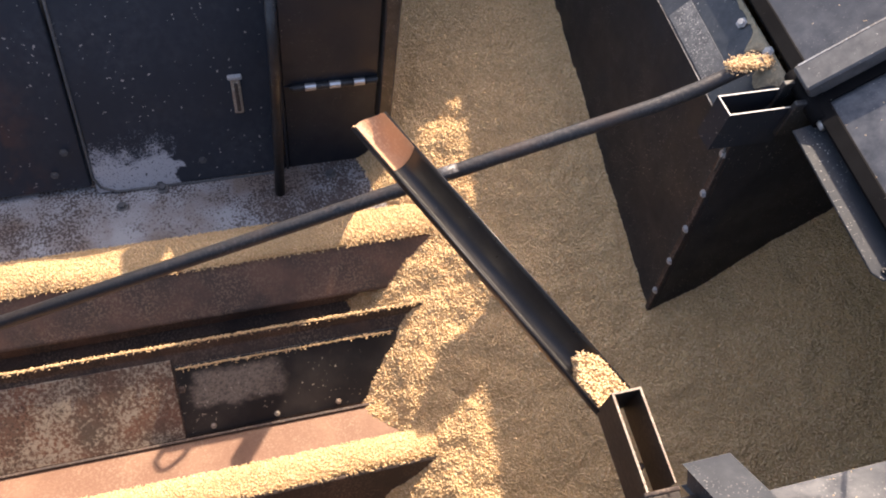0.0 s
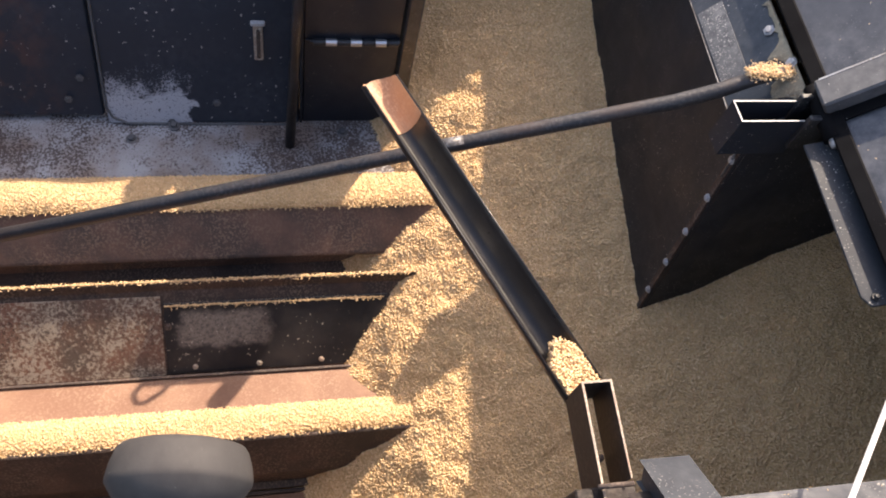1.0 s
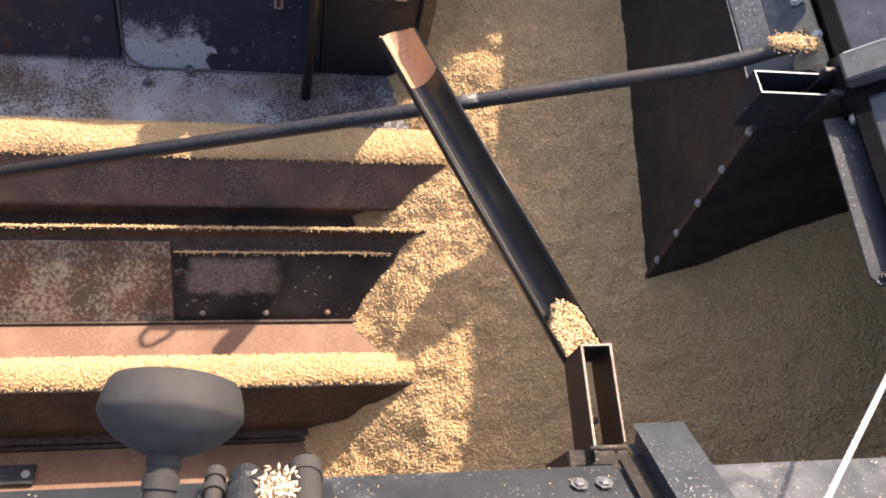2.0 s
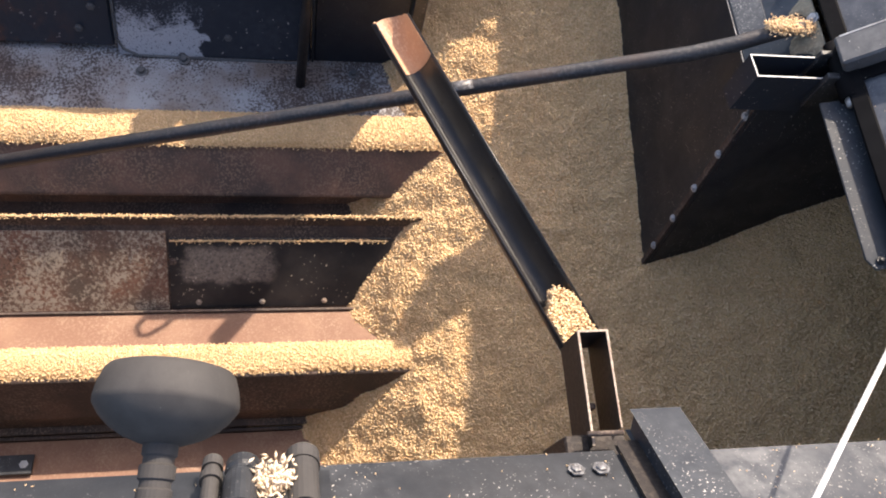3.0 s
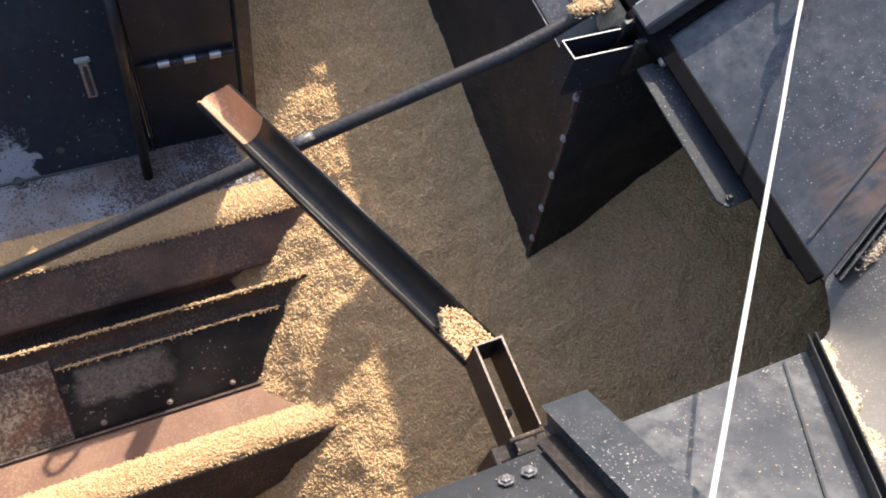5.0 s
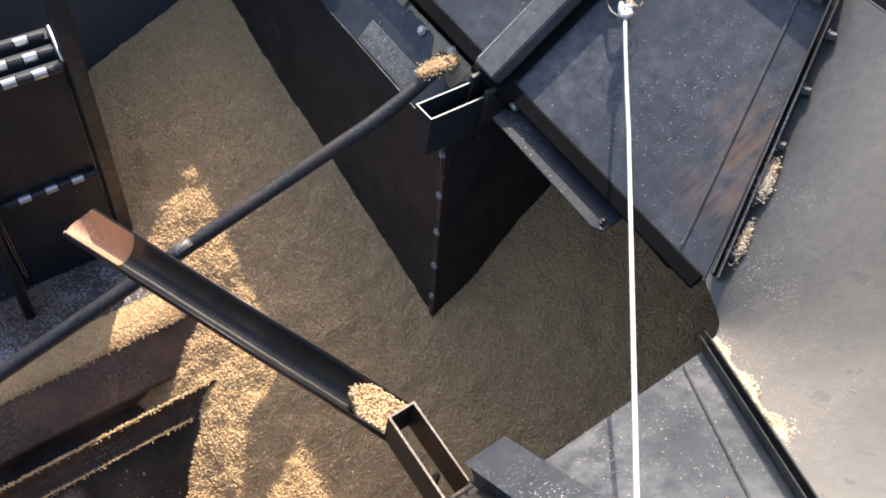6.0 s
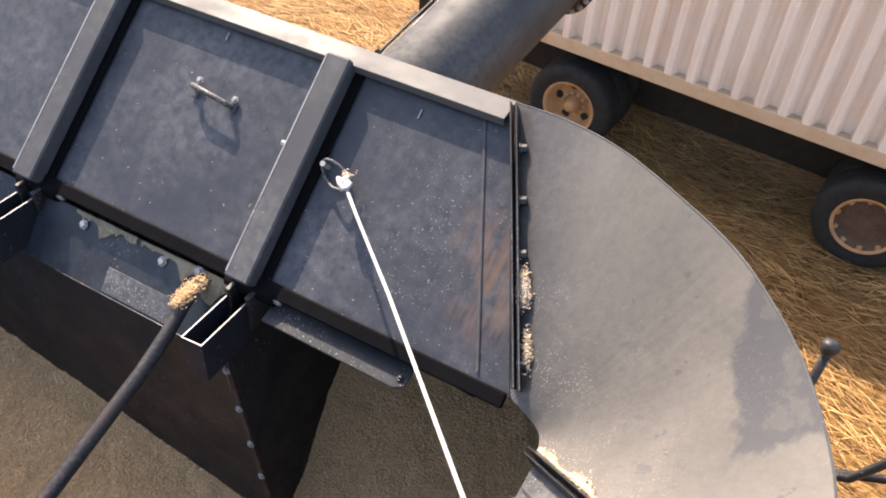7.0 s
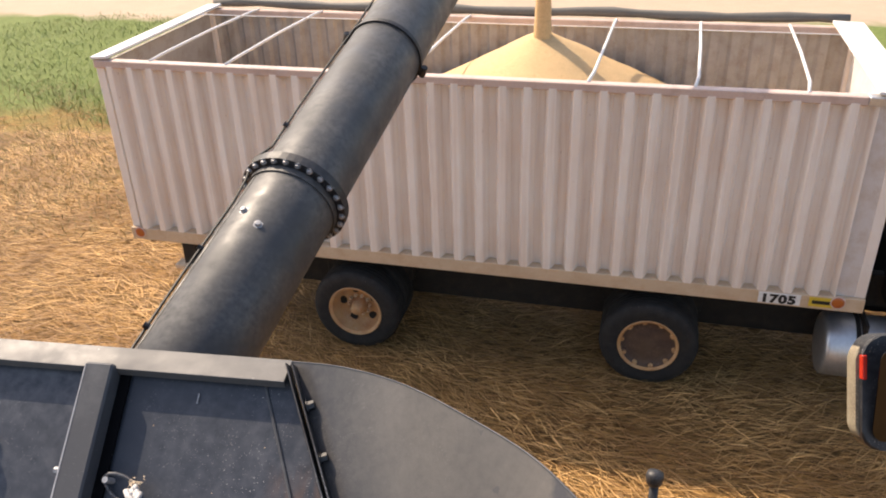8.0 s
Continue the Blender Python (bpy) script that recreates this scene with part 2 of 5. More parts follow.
def ground_cover():
    """Straw-covered stubble near by, a green strip of grass, then a bleached field."""
    n = Nodes("stubble_field")
    fib = n.noise(26, 6, stretch=(0.35, 1.6, 1))
    col = n.mix(n.ramp(fib, 0.36, 0.66), (0.080, 0.043, 0.018), (0.52, 0.29, 0.095))
    col = n.mix(n.ramp(n.noise(0.8, 5), 0.42, 0.66, 0, 0.55), col, (0.15, 0.10, 0.042))
    wave = n.math("MULTIPLY", n.noise(0.55, 4), 2.6)
    y = n.math("ADD", n.axis(1), wave)
    grass = n.mix(n.noise(7, 5), (0.07, 0.115, 0.025), (0.23, 0.27, 0.085))
    weedy = n.math("MULTIPLY", n.ramp(y, 11.5, 15.5), n.ramp(n.noise(3, 4), 0.35, 0.6))
    col = n.mix(n.math("MULTIPLY", weedy, 0.55), col, (0.22, 0.21, 0.06))
    col = n.mix(n.ramp(y, 15.6, 16.6), col, grass)
    far = n.mix(n.noise(1.4, 5), (0.43, 0.33, 0.24), (0.5, 0.40, 0.30))
    col = n.mix(n.ramp(y, 23.6, 24.3), col, far)
    return n.done(col, 0.85, 0.0, fib, 0.7, 0.03, 0.2)


def rubber_sheet():
    """Grey rubber under a film of pale dust, wiped dark in one place, with chaff by its foot."""
    n = Nodes("dusty_rubber")
    x, y, z = n.axis(0), n.axis(1), n.axis(2)
    film = n.math("ADD", n.math("MULTIPLY", n.noise(2.2, 3), 0.75), n.math("MULTIPLY", n.noise(55, 6, 0.7), 0.32))
    col = n.mix(n.ramp(film, 0.36, 0.78), (0.088, 0.084, 0.081), (0.208, 0.189, 0.169))
    # darker along the edge that meets the side extension
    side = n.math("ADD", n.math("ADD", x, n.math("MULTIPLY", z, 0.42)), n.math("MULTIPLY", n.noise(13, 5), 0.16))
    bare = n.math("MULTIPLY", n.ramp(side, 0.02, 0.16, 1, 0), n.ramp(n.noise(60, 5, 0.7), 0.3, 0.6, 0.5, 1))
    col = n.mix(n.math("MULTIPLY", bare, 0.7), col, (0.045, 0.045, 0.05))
    # the wiped patch by the outer edge
    wob = n.math("MULTIPLY", n.math("SUBTRACT", n.noise(15, 5), 0.5), 0.07)
    lane = n.math("ADD", n.math("ADD", x, n.math("MULTIPLY", y, 0.27)), wob)
    low = n.math("ADD", y, n.math("MULTIPLY", n.math("SUBTRACT", n.noise(24, 4), 0.5), 0.06))
    wipe = n.math("MULTIPLY", n.ramp(lane, 0.262, 0.272), n.ramp(low, -0.108, -0.098))
    wipe = n.math("MULTIPLY", wipe, n.ramp(n.noise(19, 3), 0.40, 0.47, 0.55, 1))
    dab = n.math("MULTIPLY", n.ramp(n.noise(17, 3, stretch=(1, 1.6, 1)), 0.645, 0.665), n.ramp(lane, 0.05, 0.2))
    wipe = n.math("MAXIMUM", wipe, n.math("MULTIPLY", dab, 0.6))
    col = n.mix(n.math("MULTIPLY", wipe, 0.8), col, (0.062, 0.065, 0.078))
    scuff = n.math("MULTIPLY", n.ramp(n.noise(34, 3, stretch=(1, 7, 2)), 0.62, 0.7, 0, 0.3), n.ramp(n.noise(4, 2), 0.45, 0.6))
    col = n.mix(scuff, col, (0.29, 0.275, 0.26))
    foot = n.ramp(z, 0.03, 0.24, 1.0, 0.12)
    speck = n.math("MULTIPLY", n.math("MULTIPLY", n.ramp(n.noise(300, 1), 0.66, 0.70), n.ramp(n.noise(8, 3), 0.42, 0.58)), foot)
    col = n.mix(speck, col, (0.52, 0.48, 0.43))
    return n.done(col, n.ramp(n.noise(5, 4), 0.3, 0.7, 0.36, 0.52), 0.0, n.noise(160, 3), 0.1, 0.002, 0.55)


M_RUBBER = rubber_sheet()
M_WALL, M_TRAILER, M_GROUND = black_wall(), trailer_paint(), ground_cover()
M_STRAW = straw("straw_blades", (0.13, 0.060, 0.020), (0.88, 0.53, 0.21), (0.25, 0.125, 0.045))
M_GRASS = straw("grass_blades", (0.09, 0.15, 0.032), (0.26, 0.33, 0.10), (0.22, 0.23, 0.08))
M_WEED = straw("weed_blades", (0.12, 0.12, 0.035), (0.44, 0.32, 0.13), (0.22, 0.17, 0.06))
M_RAIL = rusty("pinkish_rail_paint", (0.62, 0.47, 0.41), (0.5, 0.36, 0.3), (0.68, 0.58, 0.52), 0.6, 0.5)
M_TANRAIL = rusty("tan_dusted_rail", (0.62, 0.47, 0.32), (0.55, 0.38, 0.24), (0.68, 0.56, 0.42), 0.55, 0.55)
# Inside of the box: a darker grey than the outer paint.
M_INSIDE = rusty("grey_box_inside", (0.42, 0.39, 0.36), (0.34, 0.29, 0.25), (0.5, 0.46, 0.4), 0.55, 0.6)
M_WHITE = rusty("white_paint", (0.80, 0.79, 0.78), (0.7, 0.67, 0.64), (0.82, 0.82, 0.82), 0.6, 0.45)
M_ENDPANEL = rusty("dusty_end_panel", (0.66, 0.62, 0.60), (0.58, 0.50, 0.44), (0.70, 0.68, 0.66), 0.55, 0.45)
M_RIM = rusty("dusty_rim", (0.50, 0.27, 0.11), (0.40, 0.18, 0.07), (0.6, 0.48, 0.34), 0.55, 0.6)
M_RIMDARK = rusty("rusted_rim", (0.11, 0.065, 0.04), (0.07, 0.04, 0.03), (0.2, 0.13, 0.09), 0.5, 0.7)
M_CHASSIS = rusty("black_chassis", (0.012, 0.011, 0.01), (0.03, 0.022, 0.016), (0.05, 0.04, 0.03), 0.6, 0.7)


def plain(name, c, rough=0.5, metal=0.0):
    n = Nodes(name)
    return n.done(n.mix(n.ramp(n.noise(30, 4), 0.35, 0.65, 0, 0.25), c, tuple(v * 0.6 for v in c)), rough, metal, n.noise(80, 2), 0.05, 0.001)


M_TARP = plain("grey_tarpaulin", (0.16, 0.15, 0.13), 0.6)
M_ALU = plain("brushed_aluminium", (0.66, 0.66, 0.67), 0.42, 0.85)
M_RED = plain("red_lens", (0.55, 0.03, 0.015), 0.25)
M_ORANGE = plain("orange_lens", (0.5, 0.13, 0.03), 0.3)
M_YELLOW = plain("yellow_plate", (0.72, 0.5, 0.05), 0.5)
M_INK = plain("black_ink", (0.012, 0.012, 0.012), 0.6)
M_PLATE = plain("white_plate", (0.8, 0.8, 0.78), 0.5)
M_MIRROR = plain("mirror_glass", (0.05, 0.05, 0.055), 0.05, 1.0)
M_DARKPAINT = plain("tractor_dark_paint", (0.02, 0.02, 0.022), 0.3)


# ---- building helpers ----
WORLD = {}


def thing(name, label, category, loc=(0, 0, 0), turn=None, group="", kind=""):
    """An empty at the base of a thing."""
    ob = new(name)
    m = turn if turn is not None else Matrix.Translation(loc)
    ob.matrix_world = m
    ob.empty_display_size = 0.05
    WORLD[ob.name] = m
    return tagged(ob, label, category, group, kind)


def mesh_of(name, bm, material, smooth=False):
    me = bpy.data.meshes.new(name)
    bmesh.ops.recalc_face_normals(bm, faces=bm.faces)
    bm.to_mesh(me)
    bm.free()
    me.materials.append(material)
    if smooth:
        me.polygons.foreach_set("use_smooth", [True] * len(me.polygons))
    return me


def part(name, bm, material, parent, label="", local=False, smooth=False):
    """Links a bmesh, drawn in world places unless local, as one mesh under parent."""
    m = WORLD[parent.name]
    if not local:
        bm.transform(m.inverted())
    ob = new(name, mesh_of(name, bm, material, smooth))
    ob.parent = parent
    WORLD[ob.name] = m
    return tagged(ob, label)


def solid(name, bm, material, label, category="", kind="", group="", smooth=False):
    """A top-level mesh drawn in world places."""
    ob = new(name, mesh_of(name, bm, material, smooth))
    WORLD[ob.name] = Matrix()
    return tagged(ob, label, category, group, kind)


def B():
    return bmesh.new()


def bevel(bm, w, seg=1):
    if w:
        bmesh.ops.bevel(bm, geom=list(bm.edges), offset=w, segments=seg, affect="EDGES", clamp_overlap=True)
    return bm


def box(lo, hi, w=0.002, bm=None):
    b = bmesh.new()
    bmesh.ops.create_cube(b, size=1)
    lo, hi = Vector(lo), Vector(hi)
    for v in b.verts:
        v.co = Vector([(lo[i] + hi[i]) / 2 + v.co[i] * (hi[i] - lo[i]) for i in range(3)])
    bevel(b, w)
    return merge(bm, b)


def merge(bm, b):
    if bm is None:
        return b
    me = bpy.data.meshes.new("join")
    b.to_mesh(me)
    b.free()
    bm.from_mesh(me)
    bpy.data.meshes.remove(me)
    return bm


def slab(points, depth, w=0.0015, bm=None):
    """A flat plate: corner points in order, thickened along minus its normal."""
    b = bmesh.new()
    p = [Vector(q) for q in points]
    nrm = (p[1] - p[0]).cross(p[2] - p[0]).normalized()
    top = [b.verts.new(q) for q in p]
    bot = [b.verts.new(q - nrm * depth) for q in p]
    b.faces.new(top)
    b.faces.new(bot[::-1])
    for i in range(len(p)):
        j = (i + 1) % len(p)
        b.faces.new((top[j], top[i], bot[i], bot[j]))
    bevel(b, w)
    return merge(bm, b)


def extrude(profile, axis, a, b_, w=0.002, bm=None):
    """A closed profile of 2D points drawn out along an axis (0, 1 or 2) from a to b_."""
    b = bmesh.new()
    ends = []
    for s in (a, b_):
        ring = []
        for p in profile:
            c = list(p)
            c.insert(axis, s)
            ring.append(b.verts.new(c))
        ends.append(ring)
    n = len(profile)
    b.faces.new(ends[0])
    b.faces.new(ends[1][::-1])
    for i in range(n):
        j = (i + 1) % n
        b.faces.new((ends[0][i], ends[1][i], ends[1][j], ends[0][j]))
    bevel(b, w)
    return merge(bm, b)


def frame_at(d):
    d = Vector(d).normalized()
    u = d.cross((0, 0, 1))
    u = u.normalized() if u.length > 1e-3 else Vector((1, 0, 0))
    return d, u, u.cross(d)


def tube(path, r, seg=14, bm=None, cap=True):
    """A round bar along a path; r is one radius or one for each point."""
    b = bm or bmesh.new()
    path = [Vector(p) for p in path]
    rs = r if isinstance(r, (list, tuple)) else [r] * len(path)
    rings, u = [], None
    for i, p in enumerate(path):
        d = (path[min(i + 1, len(path) - 1)] - path[max(i - 1, 0)]).normalized()
        if u is None:
            _, u, _ = frame_at(d)
        u = (u - d * u.dot(d)).normalized()
        v = d.cross(u)
        rings.append([b.verts.new(p + (u * math.cos(k * 2 * math.pi / seg) + v * math.sin(k * 2 * math.pi / seg)) * rs[i]) for k in range(seg)])
    for a, c in zip(rings, rings[1:]):
        for k in range(seg):
            b.faces.new((a[k], a[(k + 1) % seg], c[(k + 1) % seg], c[k]))
    if cap:
        b.faces.new(rings[0][::-1])
        b.faces.new(rings[-1])
    return b


def revolve(origin, axis, profile, seg=32, bm=None):
    """Turns (along, radius) points about an axis; the ends stay open unless the radius is 0."""
    b = bm or bmesh.new()
    d, u, v = frame_at(axis)
    o = Vector(origin)
    rings = []
    for s, r in profile:
        if r < 1e-6:
            rings.append([b.verts.new(o + d * s)])
        else:
            rings.append([b.verts.new(o + d * s + (u * math.cos(k * 2 * math.pi / seg) + v * math.sin(k * 2 * math.pi / seg)) * r) for k in range(seg)])
    for a, c in zip(rings, rings[1:]):
        for k in range(seg):
            j = (k + 1) % seg
            if len(a) == 1 and len(c) > 1:
                b.faces.new((a[0], c[j], c[k]))
            elif len(c) == 1 and len(a) > 1:
                b.faces.new((a[k], a[j], c[0]))
            elif len(a) > 1:
                b.faces.new((a[k], a[j], c[j], c[k]))
    return b


def bolt(at, nrm, r=0.008, h=0.006, bm=None):
    d = Vector(nrm).normalized()
    return revolve(Vector(at) - d * 0.001, d, [(0, r * 1.5), (0.002, r * 1.5), (0.002, r), (h, r * 0.95), (h + 0.001, r * 0.7), (h + 0.001, 0)], 6 if r > 0.005 else 8, bm)


def patch(rows, thick=0.004):
    """A curved sheet through a grid of places."""
    b = bmesh.new()
    g = [[b.verts.new(p) for p in r] for r in rows]
    for a, c in zip(g, g[1:]):
        for i in range(len(a) - 1):
            b.faces.new((a[i], a[i + 1], c[i + 1], c[i]))
    bmesh.ops.recalc_face_normals(b, faces=b.faces)
    bmesh.ops.solidify(b, geom=list(b.faces), thickness=thick)
    return b


def arrays_mesh(name, verts, faces, material, smooth=False):
    """A mesh from numpy arrays of places and equal-sided faces."""
    me = bpy.data.meshes.new(name)
    k = faces.shape[1]
    me.vertices.add(len(verts))
    me.vertices.foreach_set("co", verts.astype(np.float32).ravel())
    me.loops.add(faces.size)
    me.loops.foreach_set("vertex_index", faces.astype(np.int32).ravel())
    me.polygons.add(len(faces))
    me.polygons.foreach_set("loop_start", np.arange(0, faces.size, k, dtype=np.int32))
    if smooth:
        me.polygons.foreach_set("use_smooth", np.ones(len(faces), dtype=bool))
    me.update(calc_edges=True)
    me.materials.append(material)
    return me


OCTA = np.array([(1, 0, 0), (-1, 0, 0), (0.15, 1, 0), (0.15, -1, 0), (0.15, 0, 1), (0.15, 0, -1)])
OCTA_F = np.array([(0, 2, 4), (2, 1, 4), (1, 3, 4), (3, 0, 4), (2, 0, 5), (1, 2, 5), (3, 1, 5), (0, 3, 5)])


def kernels(points, rng, size=(0.0050, 0.00165), tilt=0.45, name="kernels", material=None):
    """Grain kernels lying at the given places in every direction."""
    n = len(points)
    a = rng.uniform(0, 2 * np.pi, n)
    p = rng.normal(0, tilt, n)
    q = rng.uniform(0, 2 * np.pi, n)
    d = np.stack((np.cos(a) * np.cos(p), np.sin(a) * np.cos(p), np.sin(p)), 1)
    s = np.stack((-np.sin(a), np.cos(a), np.zeros(n)), 1)
    w = np.cross(d, s)
    s, w = s * np.cos(q)[:, None] + w * np.sin(q)[:, None], w * np.cos(q)[:, None] - s * np.sin(q)[:, None]
    k = rng.uniform(0.82, 1.15, n)[:, None, None]
    v = OCTA[None, :, 0, None] * d[:, None] * size[0] + OCTA[None, :, 1, None] * s[:, None] * size[1] + OCTA[None, :, 2, None] * w[:, None] * size[1]
    v = v * k + points[:, None]
    f = OCTA_F[None] + (np.arange(n) * 6)[:, None, None]
    return arrays_mesh(name, v.reshape(-1, 3), f.reshape(-1, 3), material or M_WHEAT)


def blades(points, heading, length, rise, width, rng, name, material):
    """Thin bent stalks: two quads each."""
    n = len(points)
    d = np.stack((np.cos(heading) * np.cos(rise), np.sin(heading) * np.cos(rise), np.sin(rise)), 1)
    s = np.stack((-np.sin(heading), np.cos(heading), rng.normal(0, 0.3, n)), 1) * width[:, None]
    mid = points + d * length[:, None] * 0.5
    d2 = d.copy()
    d2[:, 2] = d2[:, 2] * 0.6
    end = mid + d2 * length[:, None] * 0.5
    v = np.stack((points - s, points + s, mid + s * 0.9, mid - s * 0.9, end + s * 0.4, end - s * 0.4), 1)
    f = np.array([(0, 1, 2, 3), (3, 2, 4, 5)])[None] + (np.arange(n) * 6)[:, None, None]
    return arrays_mesh(name, v.reshape(-1, 3), f.reshape(-1, 4), material)


# ---- ground ----
def field():
    xs = np.concatenate((np.linspace(-900, -40, 12), np.linspace(-34, 34, 110), np.linspace(40, 900, 12)))
    ys = np.concatenate((np.linspace(-900, -20, 12), np.linspace(-16, 45, 110), np.linspace(50, 1500, 14)))
    vs = [(x, y, 0.05 * noise.noise((x * 0.5, y * 0.5, 0)) - 0.02 if -34 <= x <= 34 and -16 <= y <= 45 else -0.02) for x in xs for y in ys]
    m = len(ys)
    i = np.array([(a * m + b, (a + 1) * m + b, (a + 1) * m + b + 1, a * m + b + 1) for a in range(len(xs) - 1) for b in range(m - 1)])
    ob = new("ground", arrays_mesh("ground", np.array(vs), i, M_GROUND, True))
    tagged(ob, "harvested field of straw stubble with a green grass strip", "ground", "", "structure")
    rng = np.random.default_rng(5)
    n = 120000
    p = np.stack((rng.uniform(-11, 6, n), rng.uniform(2.2, 13.5, n), rng.uniform(-0.01, 0.05, n)), 1)
    swirl = 0.9 * np.sin(p[:, 0] * 0.8 + 1.3 * np.sin(p[:, 1] * 0.9)) * 0.5 - 0.25
    head = swirl + rng.normal(0, 0.5, n) + np.pi * rng.integers(0, 2, n)
    me = blades(p, head, rng.uniform(0.08, 0.34, n), np.abs(rng.normal(0.05, 0.14, n)), rng.uniform(0.0018, 0.0048, n), rng, "loose_straw", M_STRAW)
    tagged(new("loose_straw", me), "flattened golden straw lying on the stubble field", "straw", "", "stuff")
    n = 30000
    p = np.stack((rng.uniform(-20, 3, n), 15.0 + rng.uniform(0, 1, n) ** 1.2 * 6.8, np.full(n, -0.03)), 1)
    p[:, 1] -= 1.2 * np.sin(p[:, 0] * 0.6)
    me = blades(p, rng.uniform(0, 6.28, n), rng.uniform(0.06, 0.2, n), rng.uniform(0.3, 1.2, n), rng.uniform(0.003, 0.008, n), rng, "grass_strip", M_GRASS)
    tagged(new("grass_strip", me), "tall green grass strip along the far field edge", "grass", "", "stuff")
    n = 16000
    p = np.stack((rng.uniform(-18, 4, n), rng.uniform(9.5, 16.5, n), np.full(n, -0.03)), 1)
    me = blades(p, rng.uniform(0, 6.28, n), rng.uniform(0.1, 0.32, n), rng.uniform(0.3, 1.3, n), rng.uniform(0.002, 0.006, n), rng, "weedy_stubble", M_WEED)
    tagged(new("weedy_stubble", me), "dry weedy stubble between straw and grass", "stubble", "", "stuff")


field()

# ---- grain tank: walls and floor ----
RIM_Y, RIM_Z, TOP_Y, TOP_Z = 1.29, 3.93, 1.685, 4.265
solid("wall_outer", extrude([(1.30, 3.915), (1.60, 3.90), (1.90, 3.62), (1.90, -0.04), (1.93, -0.04), (1.93, 3.64), (1.61, 3.93), (1.30, 3.93)], 0, -2.6, -0.16, 0.0), M_INNER, "black painted outer tank wall below the extension", "wall", "structure")
solid("wall_rear", extrude([(-2.03, -0.04), (-2.0, -0.04), (-2.0, 3.8), (-2.5, 4.2), (-2.52, 4.18), (-2.03, 3.785)], 1, -1.6, 1.9, 0.0), M_REAR, "dark rear wall of the grain tank", "wall", "structure")
solid("wall_right", box((-2.0, -1.64, -0.04), (-0.16, -1.6, 3.95)), M_INNER, "dark side wall of the grain tank", "wall", "structure")
solid("wall_front", box((-0.156, -1.6, -0.04), (-0.12, 1.9, 3.90)), M_INNER, "dark front wall of the grain tank", "wall", "structure")
solid("tank_floor", box((-2.0, -1.6, 2.40), (-0.156, 1.9, 2.44)), M_FLOORRED, "rusty floor of the grain tank", "floor", "structure")


def tank_corner():
    """The boxed-in corner whose bolted edge runs down into the grain."""
    t = thing("corner_box", "dark sheet-steel box standing in the grain with a bolted edge", "tank panel", (-0.8, 1.18, 2.6))
    part("side_sheet", slab([(-0.843, 1.177, 3.785), (-0.70, 1.177, 2.7), (-1.99, 1.177, 2.7), (-1.99, 1.177, 3.785)], -0.006), M_INNER, t)
    part("end_sheet", slab([(-0.843, 1.184, 3.785), (-0.70, 1.184, 2.7), (-0.70, 1.88, 2.7), (-0.85, 1.88, 3.62), (-0.85, 1.58, 3.86), (-0.85, 1.27, 3.88)], 0.006), M_INNER, t)
    part("top_plate", slab([(-0.868, 1.174, 3.785), (-0.868, 1.27, 3.903), (-2.3, 1.27, 3.903), (-2.3, 1.174, 3.785)], 0.005), M_PLATEBLUE, t, "blue-black plate below the rim")
    # The strip's pale colour paints in a reflection on the plate.
    part("pale_strip", slab([(-0.99, 1.176, 3.792), (-0.99, 1.212, 3.836), (-1.20, 1.212, 3.836), (-1.20, 1.176, 3.792)], 0.004, 0.0), M_STRIP, t, "strip coloured pale for a reflection")
    part("corner_lip", slab([(-0.844, 1.171, 3.785), (-0.73, 1.171, 2.92), (-0.745, 1.171, 2.92), (-0.862, 1.171, 3.785)], -0.005), M_DARKFACE, t)
    part("worn_edge", tube([(-1.34, 1.172, 3.788), (-1.0, 1.171, 3.789), (-0.868, 1.170, 3.788), (-0.846, 1.168, 3.762), (-0.838, 1.168, 3.70)], [0.001, 0.0016, 0.002, 0.003, 0.002], 8), M_BAND, t, "pale worn edge", smooth=True)
    for k in range(6):
        z = 3.75 - 0.122 * k
        part("bolt", bolt((-0.857 + (3.83 - z) * 0.133, 1.170, z), (0, -1, 0), 0.007), M_STEEL, t, smooth=False)


tank_corner()


LEAN = 0.45


def leaning(lo, hi, w=0.005):
    """An upright box whose top falls back, as the rear panels do."""
    b = box(lo, hi, w)
    for v in b.verts:
        v.co.x -= LEAN * (v.co.z - 2.98)
    return b


